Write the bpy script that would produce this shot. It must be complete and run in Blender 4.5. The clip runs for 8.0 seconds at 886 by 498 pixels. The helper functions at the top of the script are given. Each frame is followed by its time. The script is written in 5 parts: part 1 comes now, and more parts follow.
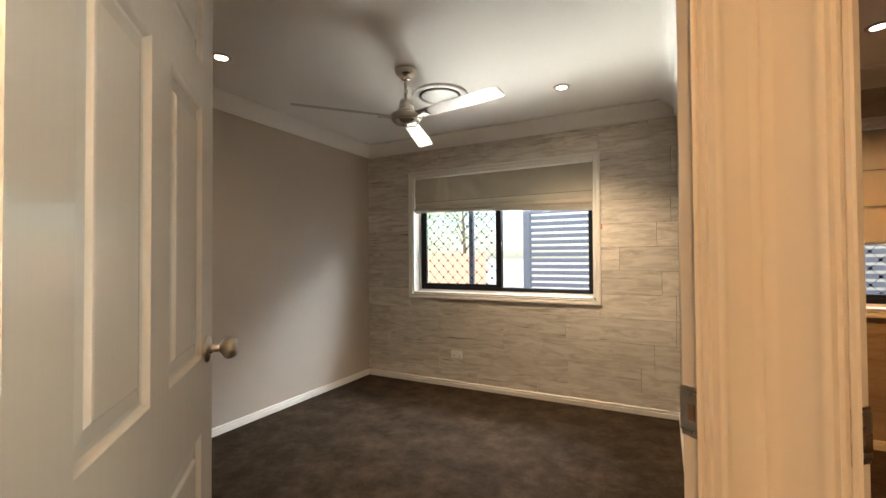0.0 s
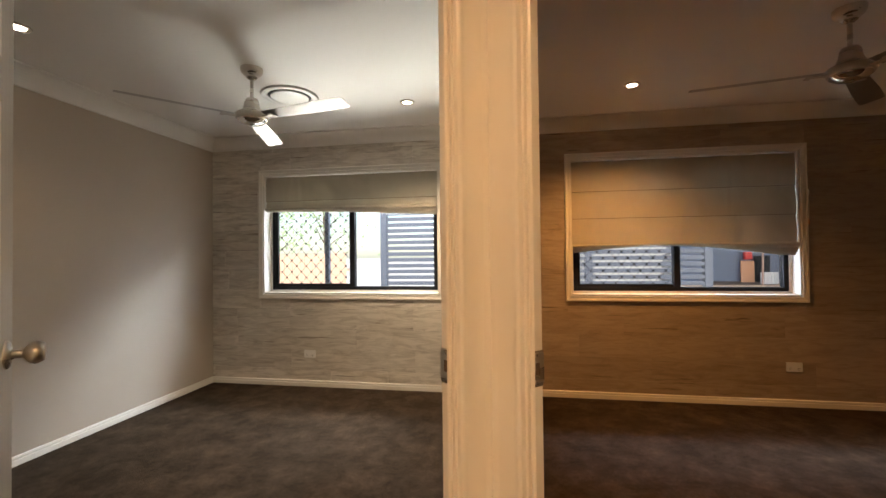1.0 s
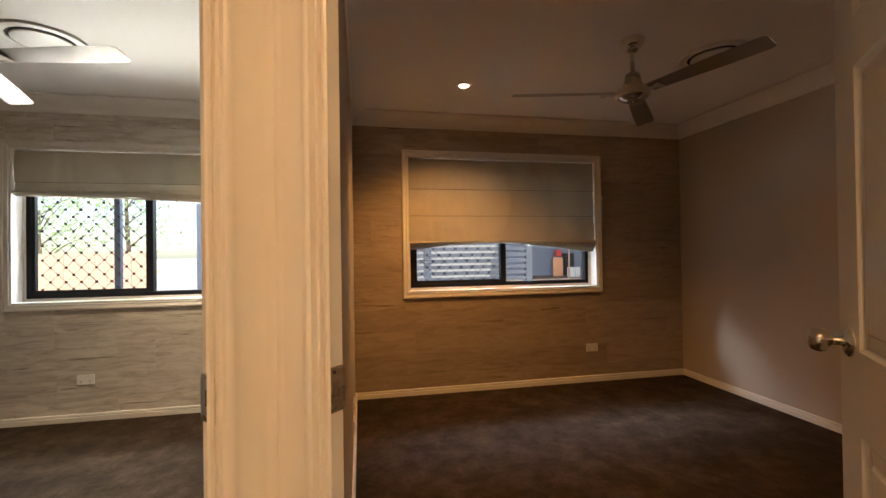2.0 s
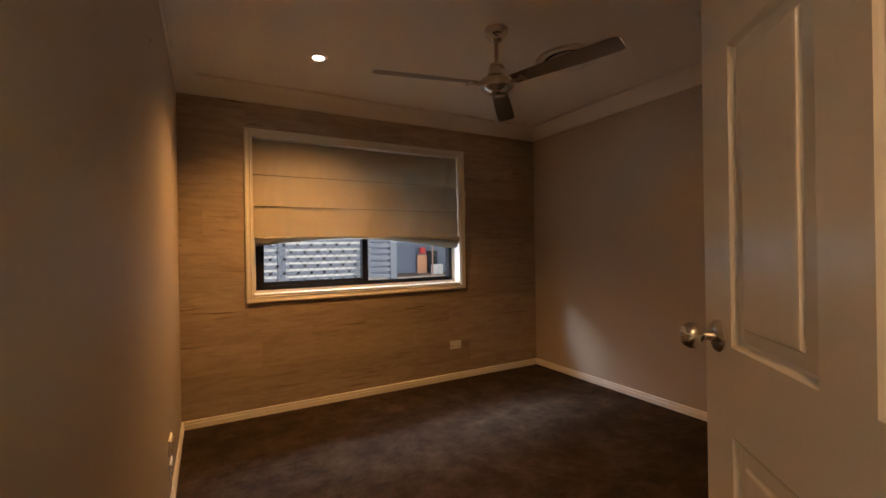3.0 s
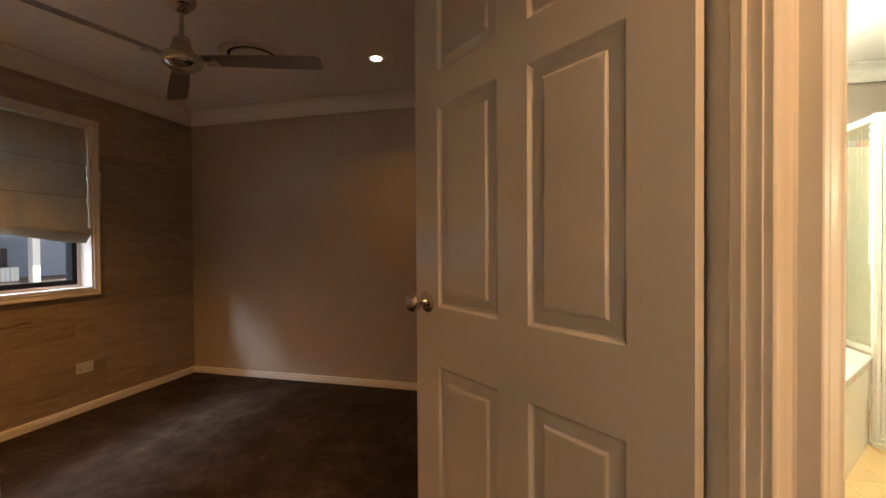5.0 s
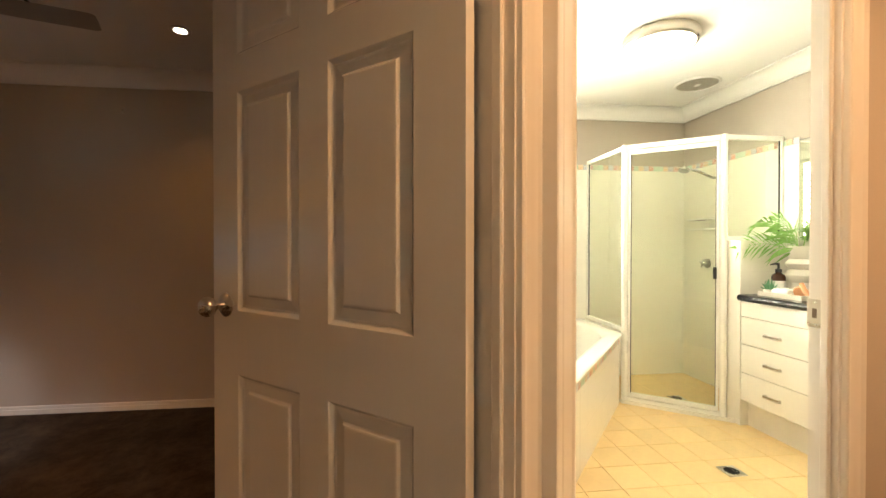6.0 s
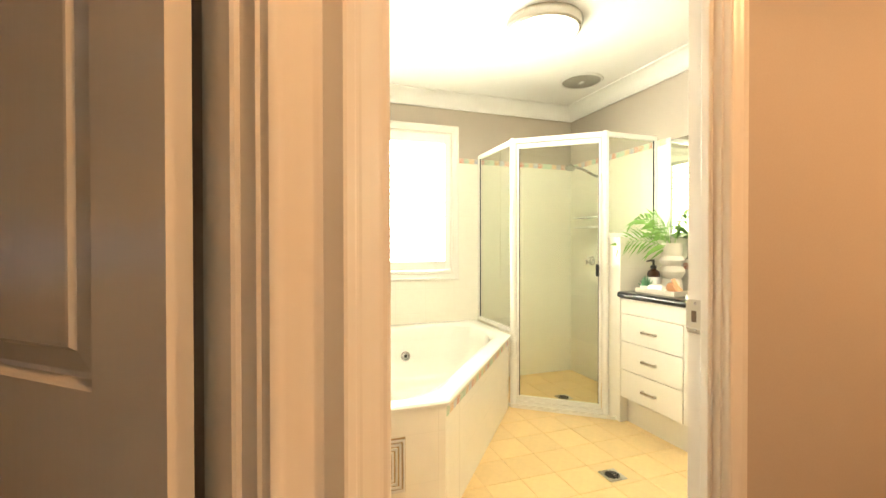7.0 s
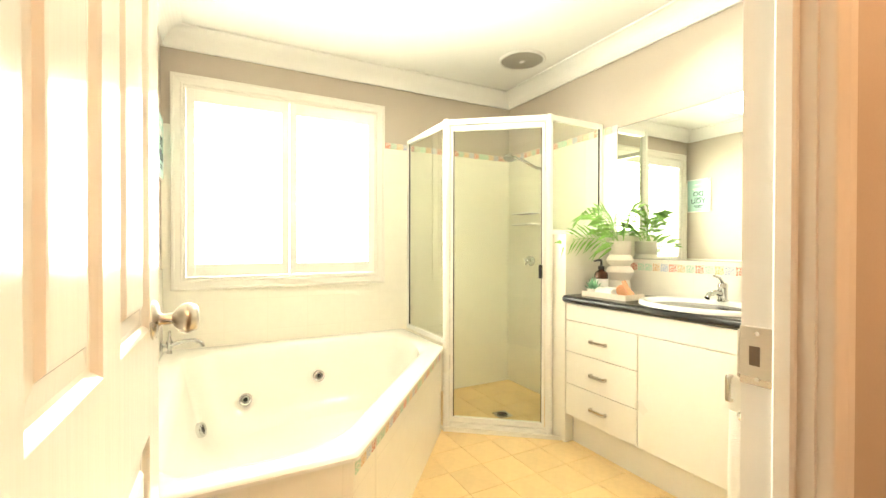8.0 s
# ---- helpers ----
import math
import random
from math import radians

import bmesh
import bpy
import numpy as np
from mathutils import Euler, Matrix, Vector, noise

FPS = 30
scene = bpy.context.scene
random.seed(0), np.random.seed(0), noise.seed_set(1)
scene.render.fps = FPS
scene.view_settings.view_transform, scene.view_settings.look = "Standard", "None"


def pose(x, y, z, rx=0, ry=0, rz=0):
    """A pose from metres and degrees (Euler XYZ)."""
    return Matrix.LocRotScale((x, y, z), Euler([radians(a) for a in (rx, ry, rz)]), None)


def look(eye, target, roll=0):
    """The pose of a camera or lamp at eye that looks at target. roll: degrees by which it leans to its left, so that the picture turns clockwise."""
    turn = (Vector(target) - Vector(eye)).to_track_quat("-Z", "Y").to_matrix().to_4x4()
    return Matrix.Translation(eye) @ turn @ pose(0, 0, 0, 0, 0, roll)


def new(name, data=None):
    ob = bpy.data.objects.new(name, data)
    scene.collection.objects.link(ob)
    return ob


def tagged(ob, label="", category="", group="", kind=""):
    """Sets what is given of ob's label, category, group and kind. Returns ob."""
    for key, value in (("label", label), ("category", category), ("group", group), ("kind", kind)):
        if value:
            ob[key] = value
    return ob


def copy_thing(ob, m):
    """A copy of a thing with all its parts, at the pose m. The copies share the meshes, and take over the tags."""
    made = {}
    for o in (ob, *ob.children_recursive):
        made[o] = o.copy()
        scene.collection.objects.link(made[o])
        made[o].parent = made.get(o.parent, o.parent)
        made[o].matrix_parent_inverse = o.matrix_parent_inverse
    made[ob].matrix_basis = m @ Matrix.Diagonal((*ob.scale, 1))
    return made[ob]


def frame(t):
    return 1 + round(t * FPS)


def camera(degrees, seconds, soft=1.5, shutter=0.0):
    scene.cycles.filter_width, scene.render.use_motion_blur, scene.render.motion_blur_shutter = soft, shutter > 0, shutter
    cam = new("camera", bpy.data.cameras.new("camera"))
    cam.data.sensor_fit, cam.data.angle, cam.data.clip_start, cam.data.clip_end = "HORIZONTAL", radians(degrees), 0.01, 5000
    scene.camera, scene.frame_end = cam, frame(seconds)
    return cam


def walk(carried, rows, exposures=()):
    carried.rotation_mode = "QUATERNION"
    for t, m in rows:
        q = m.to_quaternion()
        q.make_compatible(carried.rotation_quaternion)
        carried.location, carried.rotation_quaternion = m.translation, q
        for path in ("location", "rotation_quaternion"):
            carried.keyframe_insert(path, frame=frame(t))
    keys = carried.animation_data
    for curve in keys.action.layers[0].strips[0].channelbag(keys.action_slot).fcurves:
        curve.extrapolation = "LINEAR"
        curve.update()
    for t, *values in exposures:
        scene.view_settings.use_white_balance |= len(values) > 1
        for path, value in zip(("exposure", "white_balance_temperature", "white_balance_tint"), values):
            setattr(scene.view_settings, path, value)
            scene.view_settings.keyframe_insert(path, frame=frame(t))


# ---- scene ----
cam = camera(92.3, 8.0)
PATH = [
    (0, (0.434, 0.586, 1.231), (-0.487, 2.361, 1.268), -0.4),
    (0.5, (0.552, 0.463, 1.224), (-0.101, 2.353, 1.26), -0.5),
    (1, (0.608, 0.432, 1.231), (0.28, 2.405, 1.261), -0.6),
    (1.5, (0.651, 0.508, 1.226), (0.677, 2.508, 1.248), -0.7),
    (2, (0.692, 0.614, 1.215), (1.075, 2.577, 1.231), -0.8),
    (2.2, (0.708, 0.66, 1.211), (1.239, 2.588, 1.223), -0.9),
    (3.3, (0.825, 0.924, 1.19), (1.921, 2.597, 1.187), -0.9),
    (3.5, (0.809, 0.955, 1.182), (1.991, 2.569, 1.18), -0.9),
    (4, (0.751, 0.993, 1.178), (2.207, 2.365, 1.172), -0.8),
    (4.2, (0.727, 0.984, 1.185), (2.3, 2.218, 1.171), -0.6),
    (5.3, (0.44, 1.0, 1.184), (2.429, 1.204, 1.161), -0.2),
    (5.5, (0.439, 0.992, 1.179), (2.439, 1.028, 1.159), -0.0),
    (6, (0.487, 0.906, 1.174), (2.473, 0.666, 1.156), -0.0),
    (6.5, (0.588, 0.771, 1.153), (2.539, 0.331, 1.136), 0.0),
    (7, (0.756, 0.648, 1.155), (2.647, -0.003, 1.138), -0.1),
    (7.5, (0.974, 0.532, 1.138), (2.793, -0.298, 1.122), 0.0),
    (8, (1.158, 0.427, 1.137), (2.927, -0.506, 1.122), 0.1),
]
walk(cam, [(t, look(eye, target, roll)) for t, eye, target, roll in PATH], [(0.0, 1.0), (6.0, 1.0), (8.0, 1.05)])

# ---- light ----
world = bpy.data.worlds.new("world")
scene.world = world
world.use_nodes = True
wn = world.node_tree
sky = wn.nodes.new("ShaderNodeTexSky")
sky.sky_type = "NISHITA"
sky.sun_disc = False
sky.sun_elevation, sky.sun_rotation = radians(46), radians(193)
wn.links.new(sky.outputs[0], wn.nodes["Background"].inputs[0])
wn.nodes["Background"].inputs[1].default_value = 0.15


def lamp(name, kind, m, power, colour, size=0.1, size_y=0.0, blend=0.6, cone=100, spread=180):
    data = bpy.data.lights.new(name, kind)
    data.energy, data.color = power, colour
    if kind == "SUN":
        data.angle = size
    elif kind == "AREA":
        data.shape = "RECTANGLE" if size_y else "DISK"
        data.size = size
        data.spread = radians(spread)
        if size_y:
            data.size_y = size_y
    elif kind == "SPOT":
        data.shadow_soft_size, data.spot_blend, data.spot_size = size, blend, radians(cone)
    else:
        data.shadow_soft_size = size
    ob = new(name, data)
    ob.matrix_world = m
    return ob


SKYBLUE = (0.80, 0.90, 1.0)
# the sun stands behind the house: its way is towards +y, a little to -x
lamp("sun", "SUN", look((3, -10, 14), (0, 3, 0)), 5.0, (1.0, 0.95, 0.86), radians(0.6))
# the open sky over the yard, above each bedroom window
lamp("sky_window_a", "AREA", look((-0.35, 5.75, 2.85), (-1.35, 3.9, 0.9)), 110, SKYBLUE, 1.2, 0.6)
lamp("sky_window_b", "AREA", look((1.9, 6.0, 2.9), (2.0, 4.2, 1.0)), 15, (0.66, 0.80, 1.0), 0.9, 0.4, spread=70)
lamp("sky_window_b", "AREA", look((0.6, 5.7, 2.8), (2.5, 4.1, 0.9)), 11, (0.64, 0.78, 1.0), 0.8, 0.5)
# fill lamp added for light thrown up by sunlit paving before the first window
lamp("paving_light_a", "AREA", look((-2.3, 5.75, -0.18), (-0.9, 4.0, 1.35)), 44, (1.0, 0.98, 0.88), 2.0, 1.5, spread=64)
# daylight in the bathroom window
lamp("sky_window_bath", "AREA", look((5.5, 0.15, 1.60), (3.0, -0.6, 1.15)), 560, (1.0, 0.985, 0.82), 2.8, 2.5)
# downlights
DOWN_A = [(-0.176, 3.56), (-1.83, 2.17)]
DOWN_B = [(1.43, 3.54), (3.085, 2.10)]
for x, y in DOWN_A:
    lamp("downlight_lamp", "SPOT", look((x, y, 2.37), (x, y, 0)), 84 if x > -1 else 8, (1.0, 0.74, 0.48), 0.03, blend=1.0, cone=116)
for x, y in DOWN_B:
    lamp("downlight_lamp", "SPOT", look((x, y, 2.37), (x, y, 0)), 64 if x < 2 else 7, (1.0, 0.465, 0.135), 0.03, blend=1.0, cone=130)
for x, y, p in [(0.62, 0.25, 30), (0.50, -1.45, 74)]:
    lamp("hall_lamp", "SPOT", look((x, y, 2.37), (x, y, 0)), p, (1.0, 0.535, 0.235), 0.05, cone=150)
lamp("bath_ceiling_lamp", "POINT", pose(2.83, -0.665, 2.20), 5, (1.0, 0.95, 0.70), 0.12)
lamp("bath_ceiling_lamp", "SPOT", look((2.83, -0.665, 2.26), (2.83, -0.665, 0)), 13, (1.0, 0.95, 0.70), 0.12, blend=0.2, cone=172)
lamp("vanity_lamp", "SPOT", look((2.35, -1.45, 2.37), (2.35, -1.6, 0)), 12, (1.0, 0.88, 0.66), 0.03, cone=110)


# ---- materials ----
def node(nt, kind, **values):
    n = nt.nodes.new(kind)
    for key, value in values.items():
        n.inputs[key.replace("_", " ")].default_value = value
    return n


def mat(name, colour, rough=0.5, metal=0.0, vary=0.06, grain=60.0, blotch=3.0, bump=0.05, spec=0.5, coat=0.0, stretch=(1, 1, 1), rough_vary=0.08):
    m = bpy.data.materials.new(name)
    m.use_nodes = True
    nt = m.node_tree
    b = nt.nodes["Principled BSDF"]
    co = nt.nodes.new("ShaderNodeTexCoord")
    mp = nt.nodes.new("ShaderNodeMapping")
    mp.inputs["Scale"].default_value = stretch
    nt.links.new(co.outputs["Object"], mp.inputs["Vector"])
    fine = node(nt, "ShaderNodeTexNoise", Scale=grain, Detail=6.0, Roughness=0.6)
    big = node(nt, "ShaderNodeTexNoise", Scale=blotch, Detail=3.0)
    for n in (fine, big):
        nt.links.new(mp.outputs[0], n.inputs["Vector"])
    add = nt.nodes.new("ShaderNodeMath")
    add.operation = "ADD"
    nt.links.new(fine.outputs["Fac"], add.inputs[0])
    nt.links.new(big.outputs["Fac"], add.inputs[1])
    ramp = nt.nodes.new("ShaderNodeMapRange")
    ramp.inputs["From Min"].default_value, ramp.inputs["From Max"].default_value = 0.6, 1.4
    nt.links.new(add.outputs[0], ramp.inputs["Value"])
    mix = nt.nodes.new("ShaderNodeMix")
    mix.data_type = "RGBA"
    mix.inputs["A"].default_value = (*[c * (1 - vary) for c in colour], 1)
    mix.inputs["B"].default_value = (*[min(1, c * (1 + vary)) for c in colour], 1)
    nt.links.new(ramp.outputs[0], mix.inputs["Factor"])
    nt.links.new(mix.outputs["Result"], b.inputs["Base Color"])
    rr = nt.nodes.new("ShaderNodeMapRange")
    rr.inputs["To Min"].default_value, rr.inputs["To Max"].default_value = max(0.02, rough - rough_vary), min(1, rough + rough_vary)
    nt.links.new(big.outputs["Fac"], rr.inputs["Value"])
    nt.links.new(rr.outputs[0], b.inputs["Roughness"])
    b.inputs["Metallic"].default_value = metal
    b.inputs["Specular IOR Level"].default_value = spec
    b.inputs["Coat Weight"].default_value = coat
    if bump:
        bp = node(nt, "ShaderNodeBump", Strength=bump, Distance=0.004)
        nt.links.new(fine.outputs["Fac"], bp.inputs["Height"])
        nt.links.new(bp.outputs[0], b.inputs["Normal"])
    return m


def glow(name, colour, strength):
    m = mat(name, colour, 0.5, bump=0)
    b = m.node_tree.nodes["Principled BSDF"]
    b.inputs["Emission Color"].default_value = (*colour, 1)
    b.inputs["Emission Strength"].default_value = strength
    return m


def glass(name, tint=(1, 1, 1), rough=0.0):
    m = bpy.data.materials.new(name)
    m.use_nodes = True
    b = m.node_tree.nodes["Principled BSDF"]
    b.inputs["Base Color"].default_value = (*tint, 1)
    b.inputs["Roughness"].default_value = rough
    b.inputs["Transmission Weight"].default_value = 1.0
    b.inputs["IOR"].default_value = 1.45
    return m


def plank_mat(name, light, dark, groove):
    """Wood-look boards: long grain with knots, a tone of its own for each board."""
    m = bpy.data.materials.new(name)
    m.use_nodes = True
    nt = m.node_tree
    b = nt.nodes["Principled BSDF"]
    co = nt.nodes.new("ShaderNodeTexCoord")
    info = nt.nodes.new("ShaderNodeObjectInfo")
    off = nt.nodes.new("ShaderNodeVectorMath")
    off.operation = "SCALE"
    off.inputs[0].default_value = (37, 11, 23)
    nt.links.new(info.outputs["Random"], off.inputs["Scale"])
    shift = nt.nodes.new("ShaderNodeVectorMath")
    nt.links.new(co.outputs["Object"], shift.inputs[0])
    nt.links.new(off.outputs[0], shift.inputs[1])
    mp = nt.nodes.new("ShaderNodeMapping")
    mp.inputs["Scale"].default_value = (1.3, 1, 7.5)
    nt.links.new(shift.outputs[0], mp.inputs["Vector"])
    grain = node(nt, "ShaderNodeTexNoise", Scale=2.9, Detail=10.0, Roughness=0.72, Distortion=0.9)
    nt.links.new(mp.outputs[0], grain.inputs["Vector"])
    mp2 = nt.nodes.new("ShaderNodeMapping")
    mp2.inputs["Scale"].default_value = (1.5, 1, 26)
    nt.links.new(shift.outputs[0], mp2.inputs["Vector"])
    streak = node(nt, "ShaderNodeTexNoise", Scale=1.4, Detail=5.0, Roughness=0.6, Distortion=0.4)
    nt.links.new(mp2.outputs[0], streak.inputs["Vector"])
    r1 = nt.nodes.new("ShaderNodeMapRange")
    r1.inputs["From Min"].default_value, r1.inputs["From Max"].default_value = 0.34, 0.58
    nt.links.new(grain.outputs["Fac"], r1.inputs["Value"])
    r2 = nt.nodes.new("ShaderNodeMapRange")
    r2.inputs["From Min"].default_value, r2.inputs["From Max"].default_value = 0.62, 0.72
    nt.links.new(streak.outputs["Fac"], r2.inputs["Value"])
    mix = nt.nodes.new("ShaderNodeMix")
    mix.data_type = "RGBA"
    mix.inputs["A"].default_value, mix.inputs["B"].default_value = (*dark, 1), (*light, 1)
    nt.links.new(r1.outputs[0], mix.inputs["Factor"])
    mix2 = nt.nodes.new("ShaderNodeMix")
    mix2.data_type = "RGBA"
    mix2.inputs["B"].default_value = (*groove, 1)
    nt.links.new(mix.outputs["Result"], mix2.inputs["A"])
    nt.links.new(r2.outputs[0], mix2.inputs["Factor"])
    hsv = nt.nodes.new("ShaderNodeHueSaturation")
    tone = nt.nodes.new("ShaderNodeMapRange")
    tone.inputs["To Min"].default_value, tone.inputs["To Max"].default_value = 0.90, 1.09
    nt.links.new(info.outputs["Random"], tone.inputs["Value"])
    nt.links.new(tone.outputs[0], hsv.inputs["Value"])
    nt.links.new(mix2.outputs["Result"], hsv.inputs["Color"])
    nt.links.new(hsv.outputs[0], b.inputs["Base Color"])
    b.inputs["Roughness"].default_value = 0.55
    bp = node(nt, "ShaderNodeBump", Strength=0.25, Distance=0.002)
    nt.links.new(grain.outputs["Fac"], bp.inputs["Height"])
    nt.links.new(bp.outputs[0], b.inputs["Normal"])
    return m


def carpet_mat():
    m = mat("carpet", (0.049, 0.033, 0.021), 0.95, vary=0.35, grain=110, blotch=1.6, bump=0.0, spec=0.1)
    nt = m.node_tree
    b = nt.nodes["Principled BSDF"]
    co = nt.nodes.new("ShaderNodeTexCoord")
    tuft = node(nt, "ShaderNodeTexVoronoi", Scale=240.0)
    nap = node(nt, "ShaderNodeTexNoise", Scale=5.0, Detail=11.0, Roughness=0.78, Distortion=0.15)
    for n in (tuft, nap):
        nt.links.new(co.outputs["Object"], n.inputs["Vector"])
    old = b.inputs["Base Color"].links[0].from_socket
    mr = nt.nodes.new("ShaderNodeMapRange")
    mr.inputs["From Min"].default_value, mr.inputs["From Max"].default_value = 0.42, 0.66
    mr.inputs["To Min"].default_value, mr.inputs["To Max"].default_value = 0.72, 1.75
    nt.links.new(nap.outputs["Fac"], mr.inputs["Value"])
    hsv = nt.nodes.new("ShaderNodeHueSaturation")
    nt.links.new(old, hsv.inputs["Color"])
    nt.links.new(mr.outputs[0], hsv.inputs["Value"])
    nt.links.new(hsv.outputs[0], b.inputs["Base Color"])
    bp = node(nt, "ShaderNodeBump", Strength=0.9, Distance=0.006)
    nt.links.new(tuft.outputs["Distance"], bp.inputs["Height"])
    nt.links.new(bp.outputs[0], b.inputs["Normal"])
    b.inputs["Sheen Weight"].default_value = 0.0
    b.inputs["Sheen Roughness"].default_value = 0.5
    return m


def piece_mat(name, base, spread=0.1, rough=0.25, hue=0.0, sat=1.0, bump=0.03):
    """Glazed pieces whose tone differs from piece to piece."""
    m = mat(name, base, rough, vary=0.07, grain=35, blotch=9, bump=bump)
    nt = m.node_tree
    b = nt.nodes["Principled BSDF"]
    info = nt.nodes.new("ShaderNodeObjectInfo")
    old = b.inputs["Base Color"].links[0].from_socket
    hsv = nt.nodes.new("ShaderNodeHueSaturation")
    mr = nt.nodes.new("ShaderNodeMapRange")
    mr.inputs["To Min"].default_value, mr.inputs["To Max"].default_value = 1 - spread, 1 + spread
    nt.links.new(info.outputs["Random"], mr.inputs["Value"])
    nt.links.new(mr.outputs[0], hsv.inputs["Value"])
    nt.links.new(old, hsv.inputs["Color"])
    nt.links.new(hsv.outputs[0], b.inputs["Base Color"])
    return m


def motif_mat(name, base, ground):
    """A glazed tile with a hand-painted motif: strokes of its colour on a pale ground."""
    m = piece_mat(name, base, 0.2, 0.2)
    nt = m.node_tree
    b = nt.nodes["Principled BSDF"]
    old = b.inputs["Base Color"].links[0].from_socket
    co = nt.nodes.new("ShaderNodeTexCoord")
    cells = node(nt, "ShaderNodeTexVoronoi", Scale=85.0)
    cells.feature = "DISTANCE_TO_EDGE"
    nt.links.new(co.outputs["Object"], cells.inputs["Vector"])
    mr = nt.nodes.new("ShaderNodeMapRange")
    mr.inputs["From Min"].default_value, mr.inputs["From Max"].default_value = 0.05, 0.16
    nt.links.new(cells.outputs["Distance"], mr.inputs["Value"])
    mix = nt.nodes.new("ShaderNodeMix")
    mix.data_type = "RGBA"
    mix.inputs["A"].default_value = (*ground, 1)
    nt.links.new(old, mix.inputs["B"])
    nt.links.new(mr.outputs[0], mix.inputs["Factor"])
    nt.links.new(mix.outputs["Result"], b.inputs["Base Color"])
    return m


def wall_tile_mat(name, base):
    """Cream glazed wall tiles with fine joints."""
    m = mat(name, base, 0.16, vary=0.03, grain=20, blotch=2, bump=0)
    nt = m.node_tree
    b = nt.nodes["Principled BSDF"]
    co = nt.nodes.new("ShaderNodeTexCoord")
    sep = nt.nodes.new("ShaderNodeSeparateXYZ")
    nt.links.new(co.outputs["Object"], sep.inputs[0])
    add = nt.nodes.new("ShaderNodeMath")
    nt.links.new(sep.outputs["X"], add.inputs[0])
    nt.links.new(sep.outputs["Y"], add.inputs[1])
    com = nt.nodes.new("ShaderNodeCombineXYZ")
    nt.links.new(add.outputs[0], com.inputs["X"])
    nt.links.new(sep.outputs["Z"], com.inputs["Y"])
    br = nt.nodes.new("ShaderNodeTexBrick")
    br.offset = 0.0
    for key, value in (("Scale", 1.0), ("Mortar Size", 0.0022), ("Mortar Smooth", 0.3), ("Brick Width", 0.25), ("Row Height", 0.2)):
        br.inputs[key].default_value = value
    nt.links.new(com.outputs[0], br.inputs["Vector"])
    old = b.inputs["Base Color"].links[0].from_socket
    mix = nt.nodes.new("ShaderNodeMix")
    mix.data_type = "RGBA"
    mix.inputs["B"].default_value = (0.81, 0.78, 0.69, 1)
    nt.links.new(old, mix.inputs["A"])
    nt.links.new(br.outputs["Fac"], mix.inputs["Factor"])
    nt.links.new(mix.outputs["Result"], b.inputs["Base Color"])
    bp = node(nt, "ShaderNodeBump", Strength=0.3, Distance=0.002)
    bp.invert = True
    nt.links.new(br.outputs["Fac"], bp.inputs["Height"])
    nt.links.new(bp.outputs[0], b.inputs["Normal"])
    return m


def wrinkled(m, amount):
    """Soft slanting creases in a hanging cloth."""
    nt = m.node_tree
    b = nt.nodes["Principled BSDF"]
    co = nt.nodes.new("ShaderNodeTexCoord")
    mp = nt.nodes.new("ShaderNodeMapping")
    mp.inputs["Rotation"].default_value = (0, radians(50), 0)
    mp.inputs["Scale"].default_value = (2.6, 1, 0.9)
    nt.links.new(co.outputs["Object"], mp.inputs["Vector"])
    fold = node(nt, "ShaderNodeTexNoise", Scale=1.5, Detail=1.0, Roughness=0.4, Distortion=0.8)
    nt.links.new(mp.outputs[0], fold.inputs["Vector"])
    bp = node(nt, "ShaderNodeBump", Strength=amount, Distance=0.05)
    nt.links.new(fold.outputs["Fac"], bp.inputs["Height"])
    if b.inputs["Normal"].links:
        nt.links.new(b.inputs["Normal"].links[0].from_socket, bp.inputs["Normal"])
    nt.links.new(bp.outputs[0], b.inputs["Normal"])
    return m


def sheer(m, colour, share):
    """Lets part of the daylight through a thin cloth."""
    nt = m.node_tree
    b = nt.nodes["Principled BSDF"]
    out = nt.nodes["Material Output"]
    through_light = nt.nodes.new("ShaderNodeBsdfTranslucent")
    through_light.inputs["Color"].default_value = (*colour, 1)
    mix = nt.nodes.new("ShaderNodeMixShader")
    mix.inputs[0].default_value = share
    nt.links.new(b.outputs[0], mix.inputs[1])
    nt.links.new(through_light.outputs[0], mix.inputs[2])
    nt.links.new(mix.outputs[0], out.inputs["Surface"])
    return m


